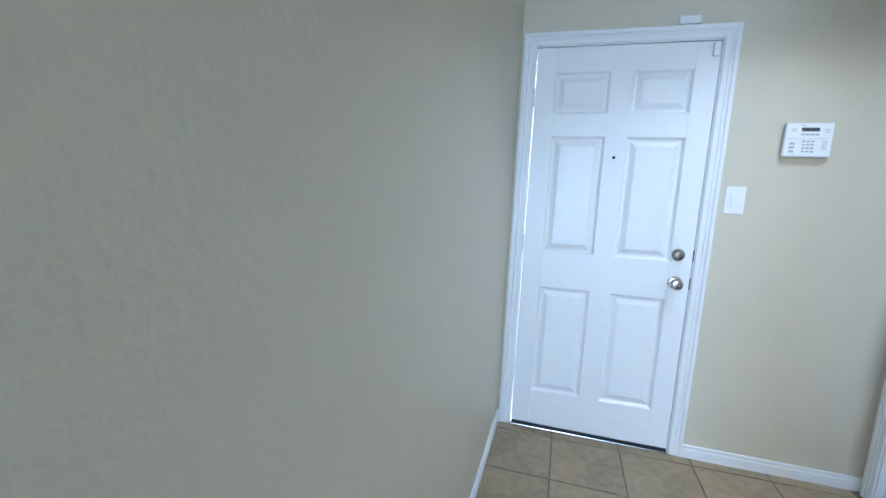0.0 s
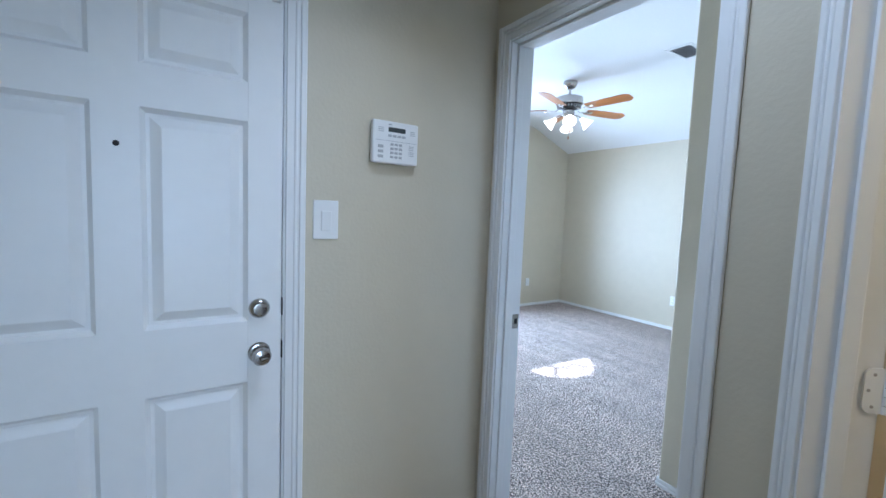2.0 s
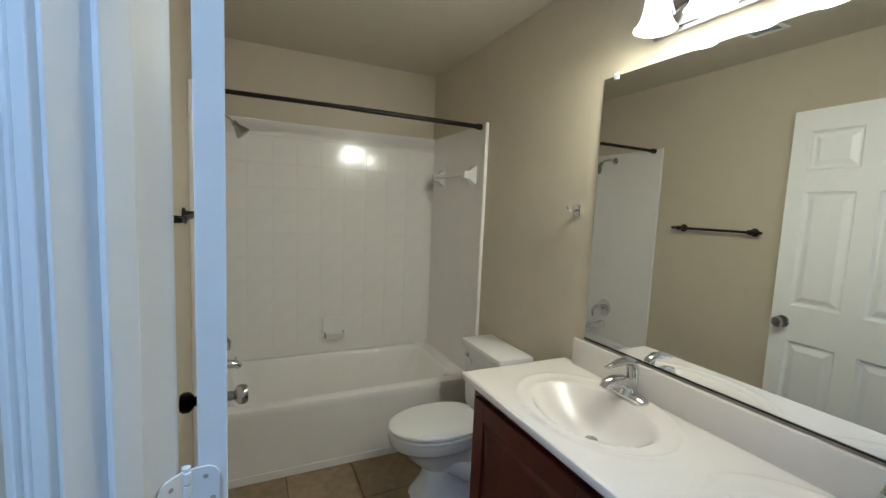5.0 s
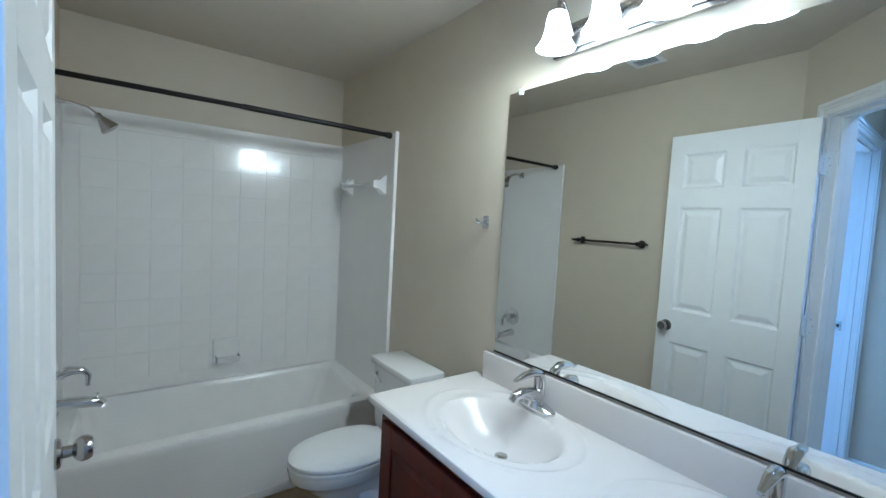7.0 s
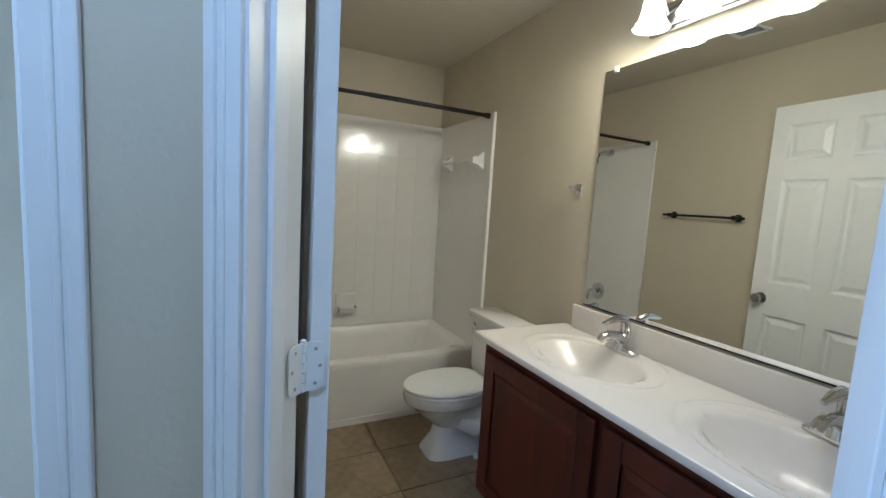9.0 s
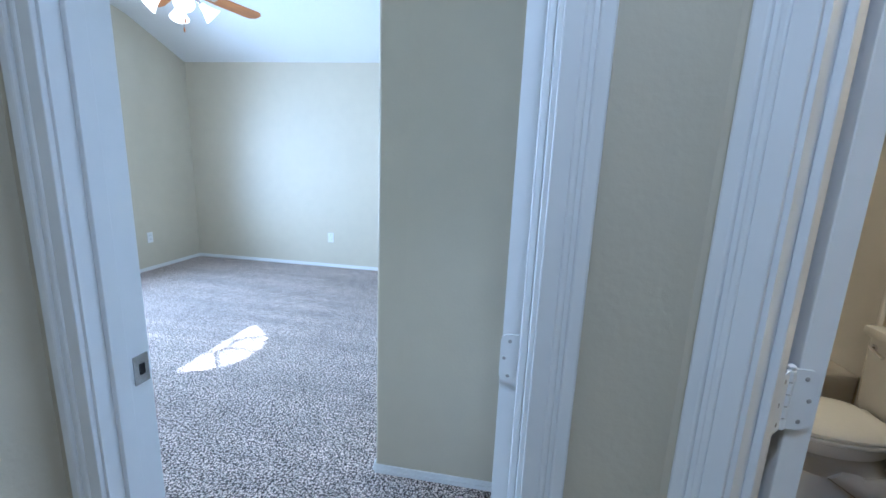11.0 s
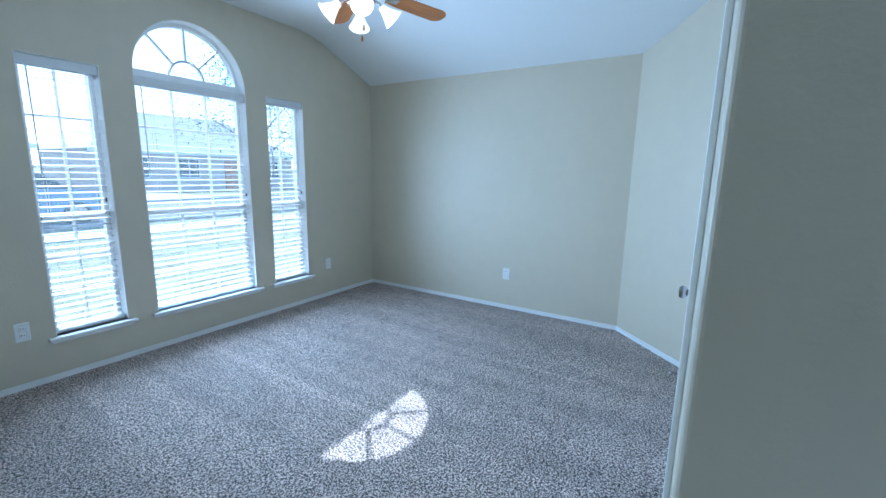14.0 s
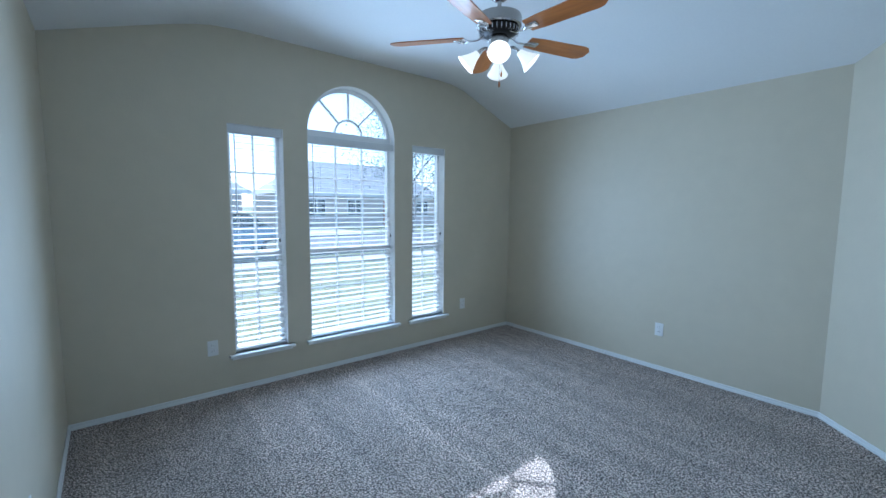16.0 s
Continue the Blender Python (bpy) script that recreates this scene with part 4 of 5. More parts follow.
part("top_bead", box(XT - 0.003, XT + 0.0, YM + 0.014, YT - 0.014, zt - 0.10, zt - 0.002, 0.004), SURROUND, ss)
me = None
P = 0.1525
for r in range(9):
    for c in range(9):
        y, z = YM + 0.075 + P * (c + 0.5), zt - 0.115 - P * (r + 0.5)
        if me is None:
            ob = part("tile", slab(bmesh.new(), -0.0025, 0.0, -P / 2 + 0.002, P / 2 - 0.002, -P / 2 + 0.002, P / 2 - 0.002, 0.0016), SURROUND, ss)
            me = ob.data
        else:
            ob = new("tile", me)
            ob.parent = ss
        ob.matrix_world = pose(XT, y, z, random.uniform(-0.05, 0.05), random.uniform(-0.3, 0.3), random.uniform(-0.3, 0.3))
# towel bar and soap dish of the surround
tb = thing("surround_towel_bar", "white ceramic towel bar with flared posts in the tub surround", "towel bar")
for x in (3.10, 3.56):
    bm = bmesh.new()
    loft(bm, [[(x + sx * w, y, 1.662 + sz * h) for sx, sz in ((-1, -1), (1, -1), (1, 1), (-1, 1))] for y, w, h in ((YM + 0.014, 0.042, 0.058), (YM + 0.024, 0.036, 0.050), (YM + 0.05, 0.018, 0.026), (YM + 0.085, 0.016, 0.020))])
    part("post", bm, PORC, tb, smooth=True)
part("bar", tube(bmesh.new(), [(3.10, YM + 0.07, 1.662), (3.56, YM + 0.07, 1.662)], 0.011, 12), PORC, tb, smooth=True)
sd = thing("soap_dish", "white ceramic soap dish on the surround wall", "soap dish")
bm = bmesh.new()
loft(bm, [[(XT - d, 0.482 + sy * w, 0.578 + sz * h) for sy, sz in ((-1, -1), (1, -1), (1, 1), (-1, 1))] for d, w, h in ((0.0, 0.078, 0.074), (0.010, 0.077, 0.073), (0.018, 0.070, 0.066), (0.019, 0.060, 0.056))])
part("backplate", bm, PORC, sd)
bm = bmesh.new()
loft(bm, [rounded(XT - 0.022 - d, XT - 0.012, 0.418, 0.546, 0.014, z) for d, z in ((0.020, 0.506), (0.060, 0.516), (0.082, 0.548), (0.086, 0.556), (0.078, 0.557), (0.056, 0.536))])
part("tray", bm, PORC, sd, smooth=True)
# curtain rod
rod = thing("shower_curtain_rod", "black metal tension shower curtain rod", "curtain rod")
rx, rz = 3.03, 1.945
part("outer_tube", tube(bmesh.new(), [(rx, YM + 0.014, rz), (rx, 0.55, rz + 0.004)], 0.0135, 14), BLACK, rod, smooth=True)
part("inner_tube", tube(bmesh.new(), [(rx, 0.55, rz + 0.004), (rx, YT - 0.014, rz)], 0.0115, 14), BLACK, rod, smooth=True)
for y0, y1 in ((YM + 0.014, YM + 0.044), (YT - 0.044, YT - 0.014)):
    part("end_cap", tube(bmesh.new(), [(rx, y0, rz), (rx, y1, rz)], 0.018, 14), RUBBER, rod, smooth=True)
# shower fittings
sx = 3.40
yw = YT - 0.014
sh = thing("shower_fitting", "chrome shower head on a bent arm", "shower head")
part("flange", lathe(bmesh.new(), [(0, 0), (0.028, 0), (0.026, 0.006), (0.012, 0.012), (0, 0.012)], 20, pose(sx, yw, 1.90, 90)), CHROME, sh, smooth=True)
part("arm", tube(bmesh.new(), [(sx, yw, 1.90), (sx, yw - 0.06, 1.904), (sx, yw - 0.12, 1.892), (sx, yw - 0.16, 1.862)], 0.0085, 12), CHROME, sh, smooth=True)
part("head", lathe(bmesh.new(), [(0, -0.008), (0.013, -0.004), (0.016, 0.004), (0.013, 0.012), (0.017, 0.024), (0.037, 0.064), (0.040, 0.070), (0.040, 0.078), (0.034, 0.081), (0, 0.079)], 24, pose(sx, yw - 0.155, 1.868, 140)), NICKEL, sh, smooth=True)
va = thing("shower_valve", "chrome shower valve with lever handle", "shower valve")
part("escutcheon", lathe(bmesh.new(), [(0, 0), (0.075, 0), (0.074, 0.006), (0.05, 0.012), (0.024, 0.014), (0.022, 0.04), (0, 0.042)], 32, pose(sx, yw, 0.655, 90)), CHROME, va, smooth=True)
part("lever", tube(bmesh.new(), [(sx, yw - 0.02, 0.655), (sx, yw - 0.06, 0.668), (sx, yw - 0.105, 0.662), (sx, yw - 0.125, 0.635), (sx, yw - 0.122, 0.585)], [0.024, 0.022, 0.016, 0.013, 0.010], 12), CHROME, va, smooth=True)
spo = thing("tub_spout", "chrome tub spout with diverter knob", "tub spout")
part("body", tube(bmesh.new(), [(sx, yw, 0.512), (sx, yw - 0.02, 0.512), (sx, yw - 0.10, 0.507), (sx, yw - 0.165, 0.497), (sx, yw - 0.180, 0.480)], [0.034, 0.030, 0.027, 0.024, 0.020], 14), CHROME, spo, smooth=True)
part("diverter", lathe(bmesh.new(), [(0, 0.515), (0.004, 0.515), (0.004, 0.535), (0.008, 0.538), (0, 0.545)], 10, pose(sx, yw - 0.158, 0)), CHROME, spo, smooth=True)
bar = thing("towel_bar", "black metal towel bar with round rosettes on the wall", "towel bar")
for x in (2.285, 2.745):
    part("rosette", lathe(bmesh.new(), [(0, 0), (0.026, 0), (0.026, 0.008), (0.013, 0.014), (0.011, 0.06), (0.016, 0.064), (0, 0.07)], 20, pose(x, YT, 1.383, 90)), BLACK, bar, smooth=True)
part("bar", tube(bmesh.new(), [(2.22, YT - 0.055, 1.383), (2.80, YT - 0.055, 1.383)], 0.0085, 12), BLACK, bar, smooth=True)
# robe hook
hk = thing("robe_hook", "small chrome double robe hook on the wall", "robe hook")
part("plate", box(2.161, 2.195, YM, YM + 0.006, 1.44, 1.495, 0.003), CHROME, hk)
for sxx in (-1, 1):
    part("prong", tube(bmesh.new(), [(2.178, YM + 0.004, 1.468), (2.178 + sxx * 0.012, YM + 0.035, 1.462), (2.178 + sxx * 0.022, YM + 0.046, 1.482)], [0.006, 0.005, 0.007], 10), CHROME, hk, smooth=True)

# toilet
TX = 2.588
wc = thing("toilet", "white porcelain two-piece toilet with closed lid", "toilet")


rings = []
for z, hw, yf, yb in ((0.0, 0.118, 0.295, -0.13), (0.02, 0.114, 0.290, -0.13), (0.10, 0.092, 0.245, -0.12), (0.17, 0.088, 0.235, -0.11), (0.22, 0.110, 0.300, -0.09), (0.27, 0.136, 0.345, -0.078), (0.318, 0.156, 0.385, -0.073), (0.328, 0.172, 0.408, -0.07), (0.338, 0.178, 0.416, -0.07), (0.372, 0.181, 0.422, -0.07), (0.386, 0.180, 0.420, -0.07)):
    cy, ry = (yf + yb) / 2, (yf - yb) / 2
    flat = max(0.0, 1 - z / 0.2)
    ring = []
    for k in range(32):
        a = 2 * math.pi * k / 32
        c, s = math.cos(a), math.sin(a)
        e = 2.0 + 2.5 * flat
        ring.append((TX + hw * math.copysign(abs(c) ** (2 / e), c), cy + ry * math.copysign(abs(s) ** (2 / e), s), z))
    rings.append(ring)
bm = bmesh.new()
loft(bm, rings)
bmesh.ops.scale(bm, vec=(0.96, 1.0, 0.925), space=Matrix.Translation((-TX, 0, 0)), verts=bm.verts)
part("bowl", bm, PORC, wc, smooth=True)
bm = bmesh.new()
tube(bm, [(TX - 0.075, 0.13, 0.20), (TX - 0.105, 0.05, 0.15), (TX - 0.105, -0.03, 0.16), (TX - 0.10, -0.09, 0.10), (TX - 0.10, -0.10, 0.02)], 0.045, 12)
tube(bm, [(TX + 0.075, 0.13, 0.20), (TX + 0.105, 0.05, 0.15), (TX + 0.105, -0.03, 0.16), (TX + 0.10, -0.09, 0.10), (TX + 0.10, -0.10, 0.02)], 0.045, 12)
part("trapway", bm, PORC, wc, smooth=True)


def seat_ring(z, grow):
    ring = []
    for k in range(40):
        a = 2 * math.pi * k / 40
        c, s = math.cos(a), math.sin(a)
        if s > 0:
            ring.append((TX + (0.176 + grow) * c, 0.17 + (0.252 + grow) * s, z))
        else:
            ring.append((TX + (0.176 + grow) * math.copysign(abs(c) ** 0.55, c), 0.17 + (0.225 + grow) * math.copysign(abs(s) ** 0.8, s), z))
    return ring


part("seat", loft(bmesh.new(), [seat_ring(0.358, -0.004), seat_ring(0.362, 0.0), seat_ring(0.372, 0.0), seat_ring(0.375, -0.003)]), PLASTIC, wc, smooth=True)
part("lid", loft(bmesh.new(), [seat_ring(0.380, -0.006), seat_ring(0.383, -0.001), seat_ring(0.393, -0.002), seat_ring(0.400, -0.014), seat_ring(0.403, -0.05), seat_ring(0.404, -0.11)]), PLASTIC, wc, smooth=True)
for sxx in (-1, 1):
    part("lid_hinge", box(TX + sxx * 0.075 - 0.02, TX + sxx * 0.075 + 0.02, -0.055, -0.02, 0.37, 0.397, 0.006), PLASTIC, wc)
part("deck", box(TX - 0.13, TX + 0.13, -0.23, 0.02, 0.29, 0.372, 0.03), PORC, wc, smooth=True)
part("tank", loft(bmesh.new(), [rounded(TX - 0.175, TX + 0.175, -0.235, -0.075, 0.03, 0.37), rounded(TX - 0.18, TX + 0.18, -0.238, -0.068, 0.03, 0.40), rounded(TX - 0.188, TX + 0.188, -0.242, -0.062, 0.03, 0.70)]), PORC, wc, smooth=True)
part("tank_lid", box(TX - 0.198, TX + 0.198, -0.248, -0.048, 0.700, 0.740, 0.010), PORC, wc, smooth=True)
bm = bmesh.new()
lathe(bm, [(0, 0), (0.014, 0), (0.013, 0.010), (0, 0.012)], 14, pose(TX + 0.135, -0.062, 0.66, -90))
tube(bm, [(TX + 0.135, -0.045, 0.66), (TX + 0.10, -0.040, 0.652), (TX + 0.06, -0.040, 0.642)], [0.006, 0.007, 0.008], 10)
part("flush_lever", bm, CHROME, wc, "chrome flush lever", smooth=True)
for sxx in (-1, 1):
    part("bolt_cap", lathe(bmesh.new(), [(0.016, 0.0), (0.016, 0.012), (0.010, 0.024), (0, 0.027)], 12, pose(TX + sxx * 0.14, 0.04, 0)), PLASTIC, wc, smooth=True)

# vanity
VX0, VX1, VY = 0.735, 2.135, 0.232
vn = thing("vanity_cabinet", "dark cherry-stained wooden bathroom vanity cabinet", "vanity cabinet")
bm = bmesh.new()
slab(bm, VX0, VX1, YM, VY - 0.02, 0.09, 0.66, 0.0)
slab(bm, VX0, VX1, YM + 0.0, VY - 0.09, 0.0, 0.09, 0.0)
slab(bm, VX1 - 0.018, VX1, YM, VY - 0.02, 0.66, 0.782)
part("body", bm, CHERRY, vn)
bm = bmesh.new()
for a, b, c, d in ((VX0, VX0 + 0.04, 0.09, 0.782), (VX1 - 0.04, VX1, 0.09, 0.782), (VX0 + 0.04, VX1 - 0.04, 0.735, 0.782), (VX0 + 0.04, VX1 - 0.04, 0.09, 0.125), (1.45, 1.49, 0.125, 0.735)):
    slab(bm, a, b, VY - 0.02, VY, c, d, 0.001)
part("face_frame", bm, CHERRY, vn)
for a, b in ((VX0 + 0.03, 1.455), (1.485, VX1 - 0.03)):
    bm = bmesh.new()
    fr = 0.07
    loft(bm, [[(a + i, VY + y, 0.115 + i), (b - i, VY + y, 0.115 + i), (b - i, VY + y, 0.745 - i), (a + i, VY + y, 0.745 - i)] for i, y in ((fr - 0.004, 0.0125), (fr + 0.004, 0.0125), (fr + 0.030, 0.017), (fr + 0.034, 0.0172))])
    d = part("door", bm, CHERRY, vn)
    for s in (a, b - fr):
        part("stile", box(s, s + fr, VY, VY + 0.019, 0.115, 0.745, 0.003), CHERRY, d)
    for s in (0.115, 0.745 - fr):
        part("rail", box(a + fr, b - fr, VY, VY + 0.0188, s, s + fr, 0.003), CHERRY, d)

# countertop with two moulded basins
CX0, CX1, CY0, CY1, CZ = 0.728, 2.188, YM, 0.257, 0.808
ct = thing("countertop", "cream cultured-marble vanity top with two moulded oval sinks", "vanity top")
SINKS = ((1.775, 0.0), (1.090, 0.0))
bm = bmesh.new()
NX, NY = 150, 56
xs = [CX0 + (CX1 - CX0) * k / NX for k in range(NX + 1)]
ys = [CY0 + (CY1 - CY0) * k / NY for k in range(NY + 1)]


def dip(x, y):
    z = 0.0
    for cx, cy in SINKS:
        r = math.hypot((x - cx) / 0.232, (y - cy) / 0.172)
        if r < 1:
            z = min(z, -0.115 * (1 - r ** 2.4) ** 1.15)
        ro = math.hypot((x - cx) / 0.29, (y - cy + 0.012) / 0.222)
        z += 0.0045 * math.exp(-((ro - 1) / 0.035) ** 2)
        if ro < 1 and r >= 1:
            z -= 0.003 * min(1, (1 - ro) / 0.06)
    return z


grid = [[bm.verts.new((x, y, CZ + dip(x, y))) for y in ys] for x in xs]
for i in range(NX):
    for j in range(NY):
        bm.faces.new((grid[i][j], grid[i + 1][j], grid[i + 1][j + 1], grid[i][j + 1]))
part("top_surface", bm, MARBLE, ct, smooth=True)
bm = bmesh.new()
slab(bm, CX0, CX1, CY1 - 0.012, CY1 + 0.008, CZ - 0.026, CZ + 0.0005, 0.006)
slab(bm, CX1 - 0.010, CX1 + 0.006, CY0 + 0.002, CY1 + 0.006, CZ - 0.026, CZ + 0.0005, 0.006)
part("front_edge", bm, MARBLE, ct, smooth=True)
part("backsplash", box(CX0, CX1 - 0.062, YM, YM + 0.022, CZ - 0.004, 0.922, 0.006), MARBLE, ct, smooth=True)
for cx, cy in SINKS:
    dr = part("drain", lathe(bmesh.new(), [(0, 0.004), (0.012, 0.006), (0.020, 0.004), (0.023, 0.0), (0.021, -0.004), (0, -0.004)], 20, pose(cx, cy - 0.02, CZ - 0.114)), CHROME, ct, "chrome pop-up drain", smooth=True)
    part("overflow_slot", box(cx - 0.014, cx + 0.014, cy + 0.140, cy + 0.150, CZ - 0.052, CZ - 0.045, 0.002), BLACK, ct)


def faucet(cx):
    f = thing("sink_faucet", "chrome single-lever sink faucet", "faucet", pose(cx, YM + 0.055, CZ), group="faucets on the vanity")
    bm = bmesh.new()
    loft(bm, [[(x * s, y * s, z) for x, y, _ in rounded(-0.078, 0.078, -0.026, 0.026, 0.025, 0)] for z, s in ((0.0, 1.0), (0.006, 1.0), (0.012, 0.93))] + [[(x * 0.55, y * 0.85, 0.022) for x, y, _ in rounded(-0.078, 0.078, -0.026, 0.026, 0.025, 0)]])
    part("base", bm, CHROME, f, smooth=True)
    part("column", lathe(bmesh.new(), [(0.032, 0.010), (0.027, 0.026), (0.022, 0.050), (0.020, 0.066), (0.014, 0.074), (0, 0.078)], 22), CHROME, f, smooth=True)
    part("spout", tube(bmesh.new(), [(0, -0.004, 0.040), (0, 0.040, 0.066), (0, 0.085, 0.074), (0, 0.118, 0.068), (0, 0.130, 0.052)], [0.024, 0.021, 0.018, 0.016, 0.0135], 14), CHROME, f, smooth=True)
    part("lever", tube(bmesh.new(), [(0, -0.030, 0.040), (0, -0.030, 0.090), (0, -0.014, 0.124), (0, 0.022, 0.138), (0, 0.070, 0.134), (0, 0.112, 0.124), (0, 0.124, 0.125)], [0.009, 0.010, 0.014, 0.016, 0.013, 0.008, 0.005], 14), CHROME, f, smooth=True)
    part("cartridge", lathe(bmesh.new(), [(0, 0.066), (0.012, 0.068), (0.013, 0.120), (0, 0.126)], 14, pose(0, 0.004, 0)), NICKEL, f, smooth=True)
    part("lift_rod", tube(bmesh.new(), [(0, -0.044, 0.01), (0, -0.044, 0.075)], 0.0025, 6), CHROME, f)
    part("lift_knob", lathe(bmesh.new(), [(0, 0.072), (0.005, 0.073), (0.006, 0.080), (0, 0.084)], 10, pose(0, -0.044, 0)), CHROME, f, smooth=True)
    return f


faucet(1.795)
faucet(1.100)

# mirror with clips
mr = thing("wall_mirror", "large frameless rectangular wall mirror above the vanity", "mirror")
MX0, MX1, MZ0, MZ1 = 0.735, 2.076, 0.934, 1.985
part("glass", box(MX0, MX1, YM + 0.001, YM + 0.006, MZ0, MZ1), MIRROR, mr)
part("bottom_channel", box(MX0, MX1, YM + 0.001, YM + 0.009, MZ0 - 0.003, MZ0 + 0.002), BLACK, mr)
for x in (2.016, 0.9):
    part("clip", box(x - 0.010, x + 0.010, YM + 0.0, YM + 0.012, MZ1 - 0.014, MZ1 + 0.012, 0.003), PLASTIC, mr)

# vanity light
vl = thing("vanity_light", "brushed nickel vanity light bar with lit white glass bell shades", "vanity light")
LX0, LX1 = 1.165, 1.86
bm = box(LX0, LX1, YM, YM + 0.018, 2.058, 2.165, 0.004)
slab(bm, LX0 + 0.012, LX1 - 0.012, YM + 0.018, YM + 0.030, 2.072, 2.151, 0.004)
part("backplate", bm, NICKEL, vl, smooth=True)
for x in (1.775, 1.60, 1.425, 1.25):
    part("arm", tube(bmesh.new(), [(x, YM + 0.025, 2.115), (x, YM + 0.055, 2.165), (x, YM + 0.085, 2.205), (x, YM + 0.108, 2.200), (x, YM + 0.110, 2.165)], 0.0065, 10), NICKEL, vl, smooth=True)
    part("socket_cup", lathe(bmesh.new(), [(0, 2.178), (0.012, 2.178), (0.024, 2.168), (0.028, 2.150), (0, 2.150)], 20, pose(x, YM + 0.110, 0)), NICKEL, vl, smooth=True)
    prof = [(0.020, 2.168), (0.030, 2.160), (0.036, 2.138), (0.039, 2.108), (0.046, 2.080), (0.058, 2.056), (0.065, 2.048), (0.061, 2.048), (0.043, 2.078), (0.035, 2.108), (0.029, 2.140), (0.0, 2.158)]
    part("shade", lathe(bmesh.new(), prof, 28, pose(x, YM + 0.110, 0)), SHADE, vl, "white frosted glass bell shade, lit", smooth=True)

# ---- outdoors ----
ground = part("ground", box(-400, 400, YN + 0.28, 900, -0.6, -0.2), GRASS)
tagged(ground, "sunlit lawn of short grass", "ground", kind="structure")
tagged(part("pavement", box(-60, 60, 13.5, 14.8, -0.21, -0.17), CONCRETE), "pale concrete footpath beside the road", "pavement", kind="structure")
tagged(part("road", box(-80, 80, 16.0, 24.0, -0.23, -0.185), ASPHALT), "grey asphalt residential road", "road", kind="structure")
for y in (15.85, 24.0):
    tagged(part("kerb", box(-80, 80, y, y + 0.15, -0.25, -0.10, 0.02), CONCRETE), "concrete kerb along the road", "kerb", kind="structure")
tagged(part("driveway", box(9.5, 15, 24.15, 34, -0.21, -0.17), CONCRETE), "pale concrete driveway across the road", "driveway", kind="structure")


def house(name, x0, x1, y0, y1, wall_z, ridge_z, label):
    h = thing(name, label, "house", group="houses across the road")
    part("wall", box(x0, x1, y0, y1, -0.25, wall_z), BRICK, h)
    bm = bmesh.new()
    o, ym = 0.5, (y0 + y1) / 2
    a = [bm.verts.new(p) for p in ((x0 - o, y0 - o, wall_z), (x1 + o, y0 - o, wall_z), (x1 + o, y1 + o, wall_z), (x0 - o, y1 + o, wall_z))]
    b = [bm.verts.new((x0 + 3.5, ym, ridge_z)), bm.verts.new((x1 - 3.5, ym, ridge_z))]
    bm.faces.new(a[::-1])
    bm.faces.new((a[0], a[1], b[1], b[0]))
    bm.faces.new((a[2], a[3], b[0], b[1]))
    bm.faces.new((a[1], a[2], b[1]))
    bm.faces.new((a[3], a[0], b[0]))
    part("roof", bm, SHINGLE, h)
    part("fascia", box(x0 - o, x1 + o, y0 - o - 0.03, y0 - o, wall_z - 0.2, wall_z + 0.02), TRIM, h)
    w = (x1 - x0)
    for k, fx in enumerate((0.15, 0.38, 0.85)):
        cx = x0 + w * fx
        win = part("window", box(cx - 0.75, cx + 0.75, y0 - 0.04, y0 + 0.02, 0.7, 2.1, 0.01), TRIM, h)
        for dx in (-0.36, 0.36):
            part("pane", box(cx + dx - 0.32, cx + dx + 0.32, y0 - 0.05, y0 - 0.03, 0.78, 2.02), CARGLASS, win)
    dcx = x0 + w * 0.6
    part("door", box(dcx - 0.5, dcx + 0.5, y0 - 0.05, y0 + 0.02, -0.15, 2.0, 0.01), OAK, h)
    return h


house("house", -6.0, 9.0, 33.0, 43.0, 2.5, 5.4, "single-storey brick house with dark hip roof")
house("house", 12.5, 27.0, 34.0, 44.0, 2.5, 5.5, "single-storey brick house with hip roof and shaded front")


def car(m):
    c = thing("parked_car", "blue parked car at the kerb", "car", m)
    body = [(-2.2, 0.35), (-2.25, 0.6), (-2.1, 0.82), (-1.3, 0.95), (-0.9, 1.0), (1.2, 1.0), (1.9, 0.92), (2.2, 0.75), (2.25, 0.4), (2.1, 0.3), (-2.0, 0.3)]
    bm = prism(bmesh.new(), body, -0.85, 0.85)
    bmesh.ops.bevel(bm, geom=bm.edges[:], offset=0.06, segments=2, affect="EDGES")
    part("body", bm, CARBLUE, c, smooth=True)
    cab = [(-1.25, 0.95), (-0.65, 1.42), (0.65, 1.46), (1.35, 1.0)]
    bm = prism(bmesh.new(), cab, -0.72, 0.72)
    part("cabin", bm, CARGLASS, c)
    part("roof", box(-0.62, 0.62, -0.70, 0.70, 1.41, 1.49, 0.03), CARBLUE, c, smooth=True)
    for x in (-1.4, 1.4):
        for s in (-1, 1):
            wheel = part("wheel", lathe(bmesh.new(), [(0, -0.1), (0.30, -0.1), (0.33, -0.06), (0.33, 0.06), (0.30, 0.1), (0, 0.1)], 24, pose(x, s * 0.78, 0.33, 90)), RUBBER, c, smooth=True)
            part("rim", lathe(bmesh.new(), [(0, -0.005), (0.20, 0.0), (0.21, 0.012), (0, 0.02)], 20, pose(x, s * 0.885, 0.33, 90 * -s)), NICKEL, wheel, smooth=True)
    return c


car(pose(4.5, 17.0, -0.185))


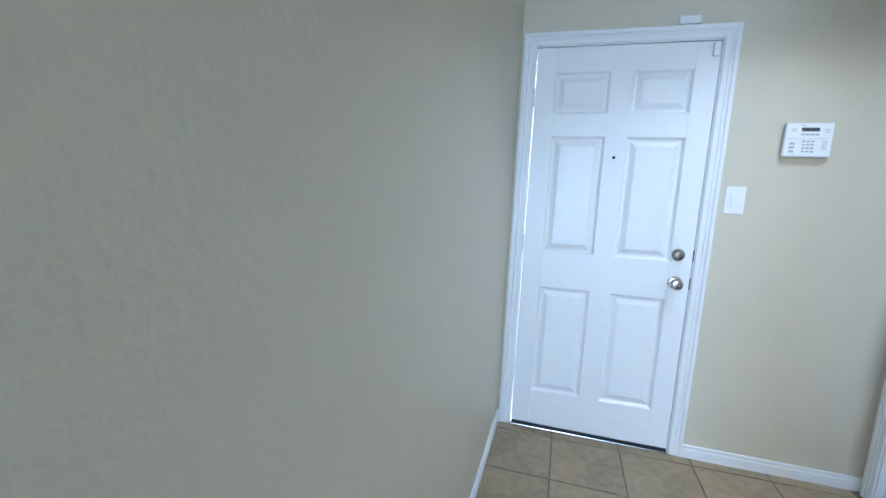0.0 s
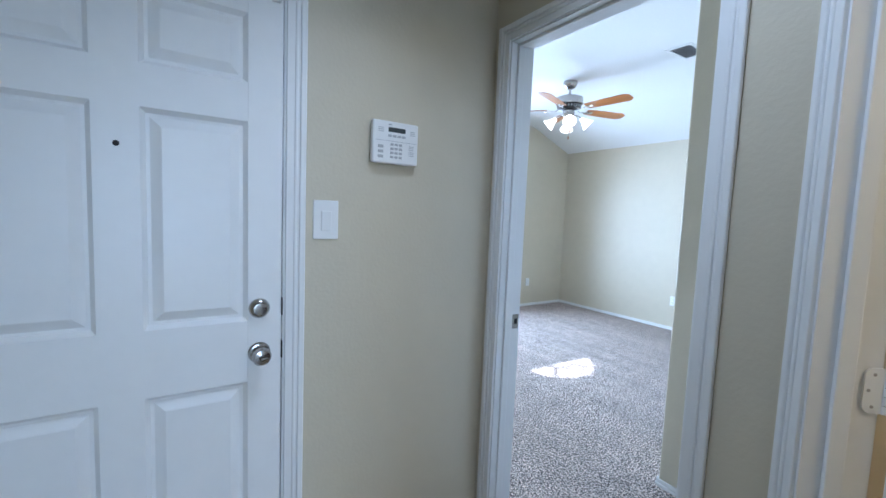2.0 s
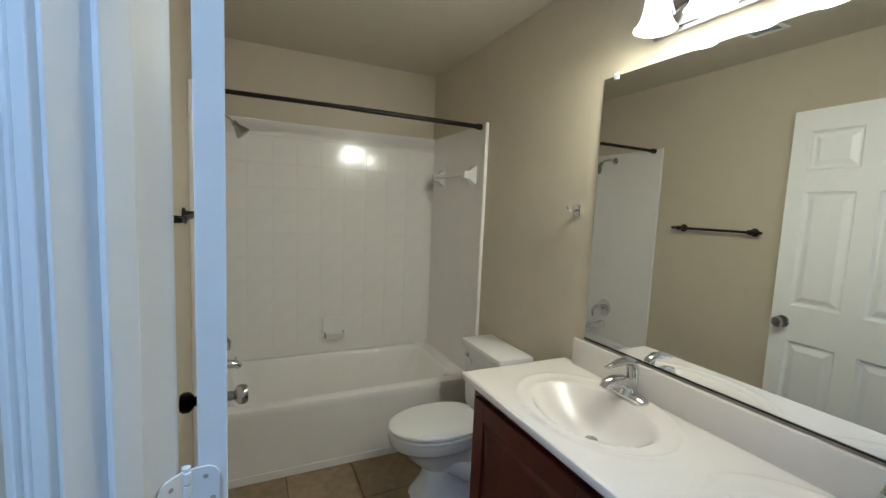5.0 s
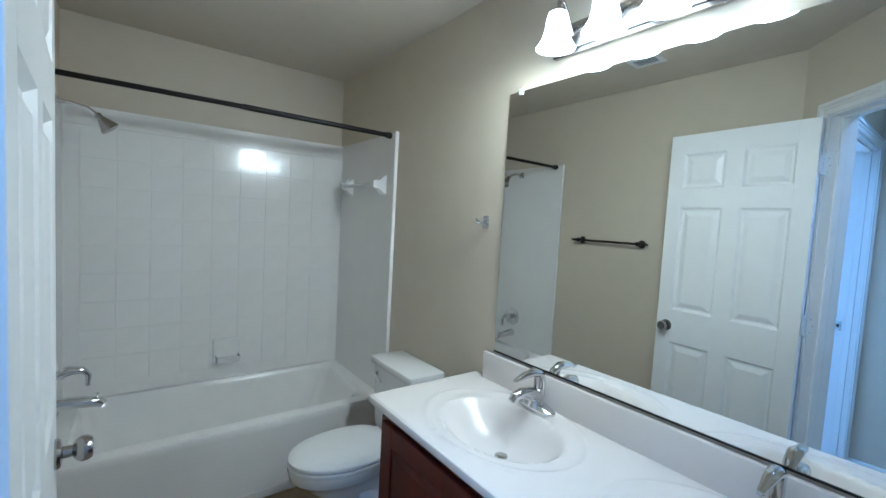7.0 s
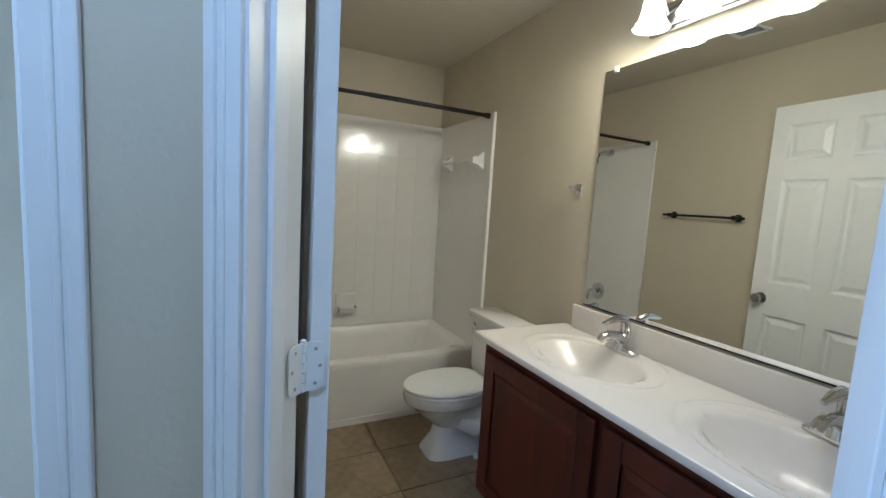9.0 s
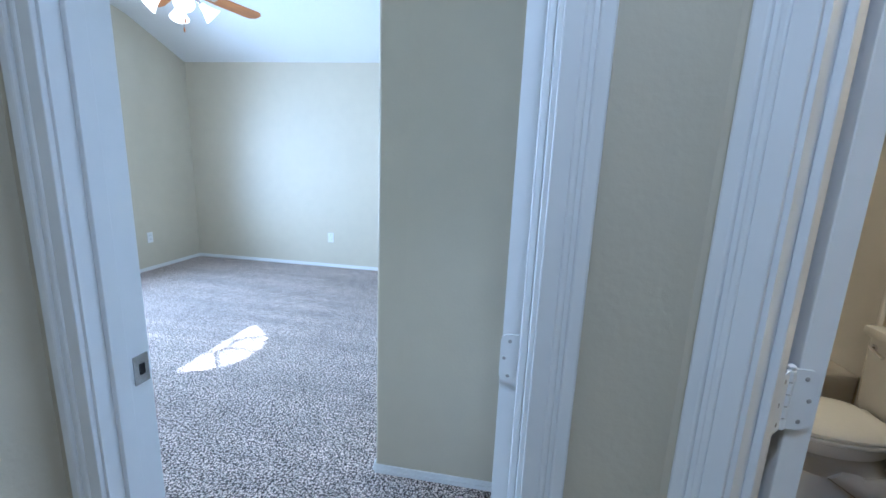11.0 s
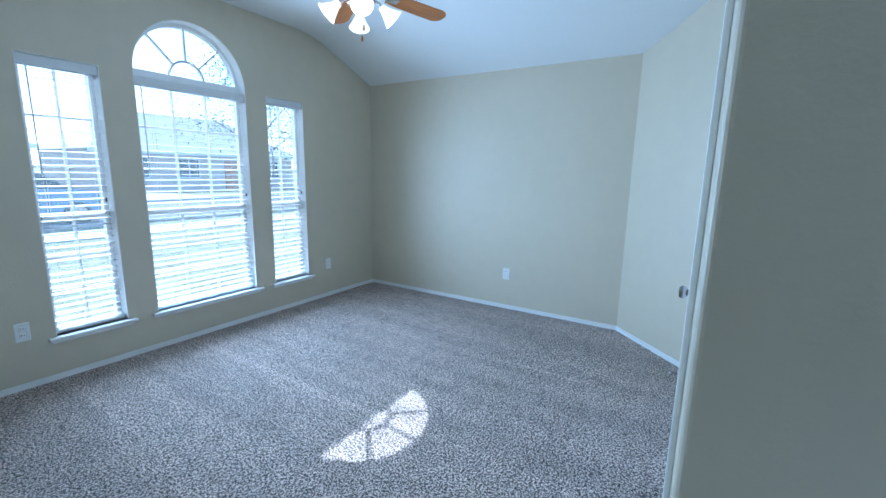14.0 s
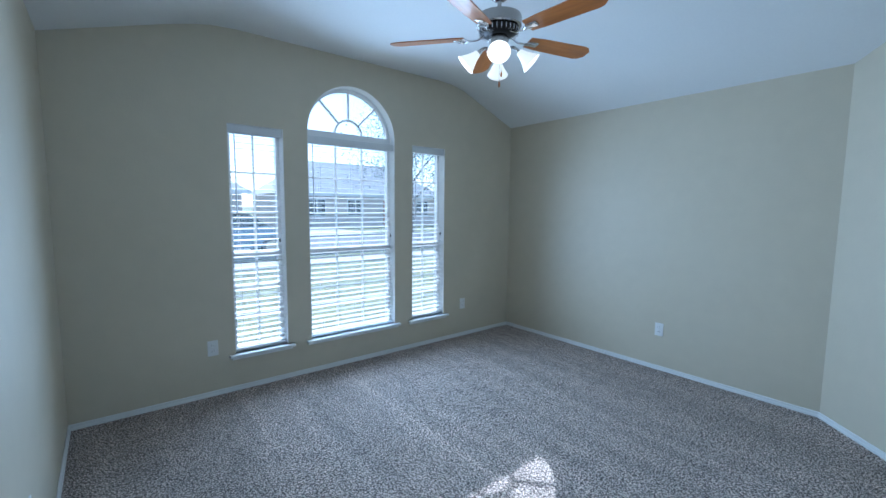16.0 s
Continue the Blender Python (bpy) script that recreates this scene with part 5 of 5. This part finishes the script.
def tree(m, height, spread, seed):
    rng = random.Random(seed)
    t = thing("tree", "leafy green shade tree", "tree", m, group="street trees")
    bm = bmesh.new()
    tube(bm, [(0, 0, -0.1), (0.05, 0.02, height * 0.2), (0.0, 0.1, height * 0.45), (0.1, 0.0, height * 0.8)], [0.22, 0.17, 0.12, 0.03], 10)
    tips = []
    for k in range(9):
        a, z = k * 2.4, height * (0.22 + 0.06 * k)
        r = spread * (0.9 - 0.06 * k)
        tip = Vector((math.cos(a) * r, math.sin(a) * r, z + height * 0.22))
        tube(bm, [(0, 0.05, z), tip * 0.5 + Vector((0, 0, z * 0.55)), tip], [0.08, 0.05, 0.015], 6)
        tips += [tip, tip * 0.6 + Vector((0, 0, z * 0.5))]
    part("trunk", bm, BARK, t, smooth=True)
    verts, faces = [], []
    for tip in tips + [Vector((0, 0, height))]:
        for _ in range(420):
            p = tip + Vector((rng.gauss(0, 0.5), rng.gauss(0, 0.5), rng.gauss(0, 0.4))) * spread * 0.55
            d = Vector((rng.uniform(-1, 1), rng.uniform(-1, 1), rng.uniform(-1, 1))).normalized()
            s = d.orthogonal().normalized()
            ln, wd = rng.uniform(0.10, 0.18), rng.uniform(0.04, 0.07)
            n = len(verts)
            verts += [p, p + d * ln * 0.5 + s * wd, p + d * ln, p + d * ln * 0.5 - s * wd]
            faces.append((n, n + 1, n + 2, n + 3))
    me = bpy.data.meshes.new("crown")
    me.from_pydata([tuple(v) for v in verts], [], faces)
    me.materials.append(LEAF)
    crown = new("crown", me)
    crown.parent = t
    tagged(crown, kind="stuff")
    return t


tree(pose(18.2, 26.0, -0.2), 9.5, 3.4, 3)
tree(pose(27.0, 30.0, -0.2), 8.0, 2.6, 5)

# ---- floor tiles ----
TP = 0.3445
me = None
for i in range(-2, 12):
    for j in range(-12, 8):
        cx, cy = -0.068 + TP * (i - 0.5), 1.886 + TP * (j - 4.5)
        inside = (XL - 0.2 < cx < XW + 0.1 and -3.4 < cy < YF + 0.2) or (0.6 < cx < 3.1 and YM - 0.2 < cy < YT + 0.02)
        if not inside or (cx > XB + 0.1 and cy > YT):
            continue
        if me is None:
            ob = part("floor_tile", slab(bmesh.new(), -TP / 2 + 0.0032, TP / 2 - 0.0032, -TP / 2 + 0.0032, TP / 2 - 0.0032, -0.008, 0.0, 0.002), TILE, bpy.data.objects["floor"])
            me = ob.data
        else:
            ob = new("floor_tile", me)
            ob.parent = bpy.data.objects["floor"]
        ob.matrix_world = pose(cx, cy, random.uniform(-0.0006, 0.0006), 0, 0, 90 * random.randrange(4))
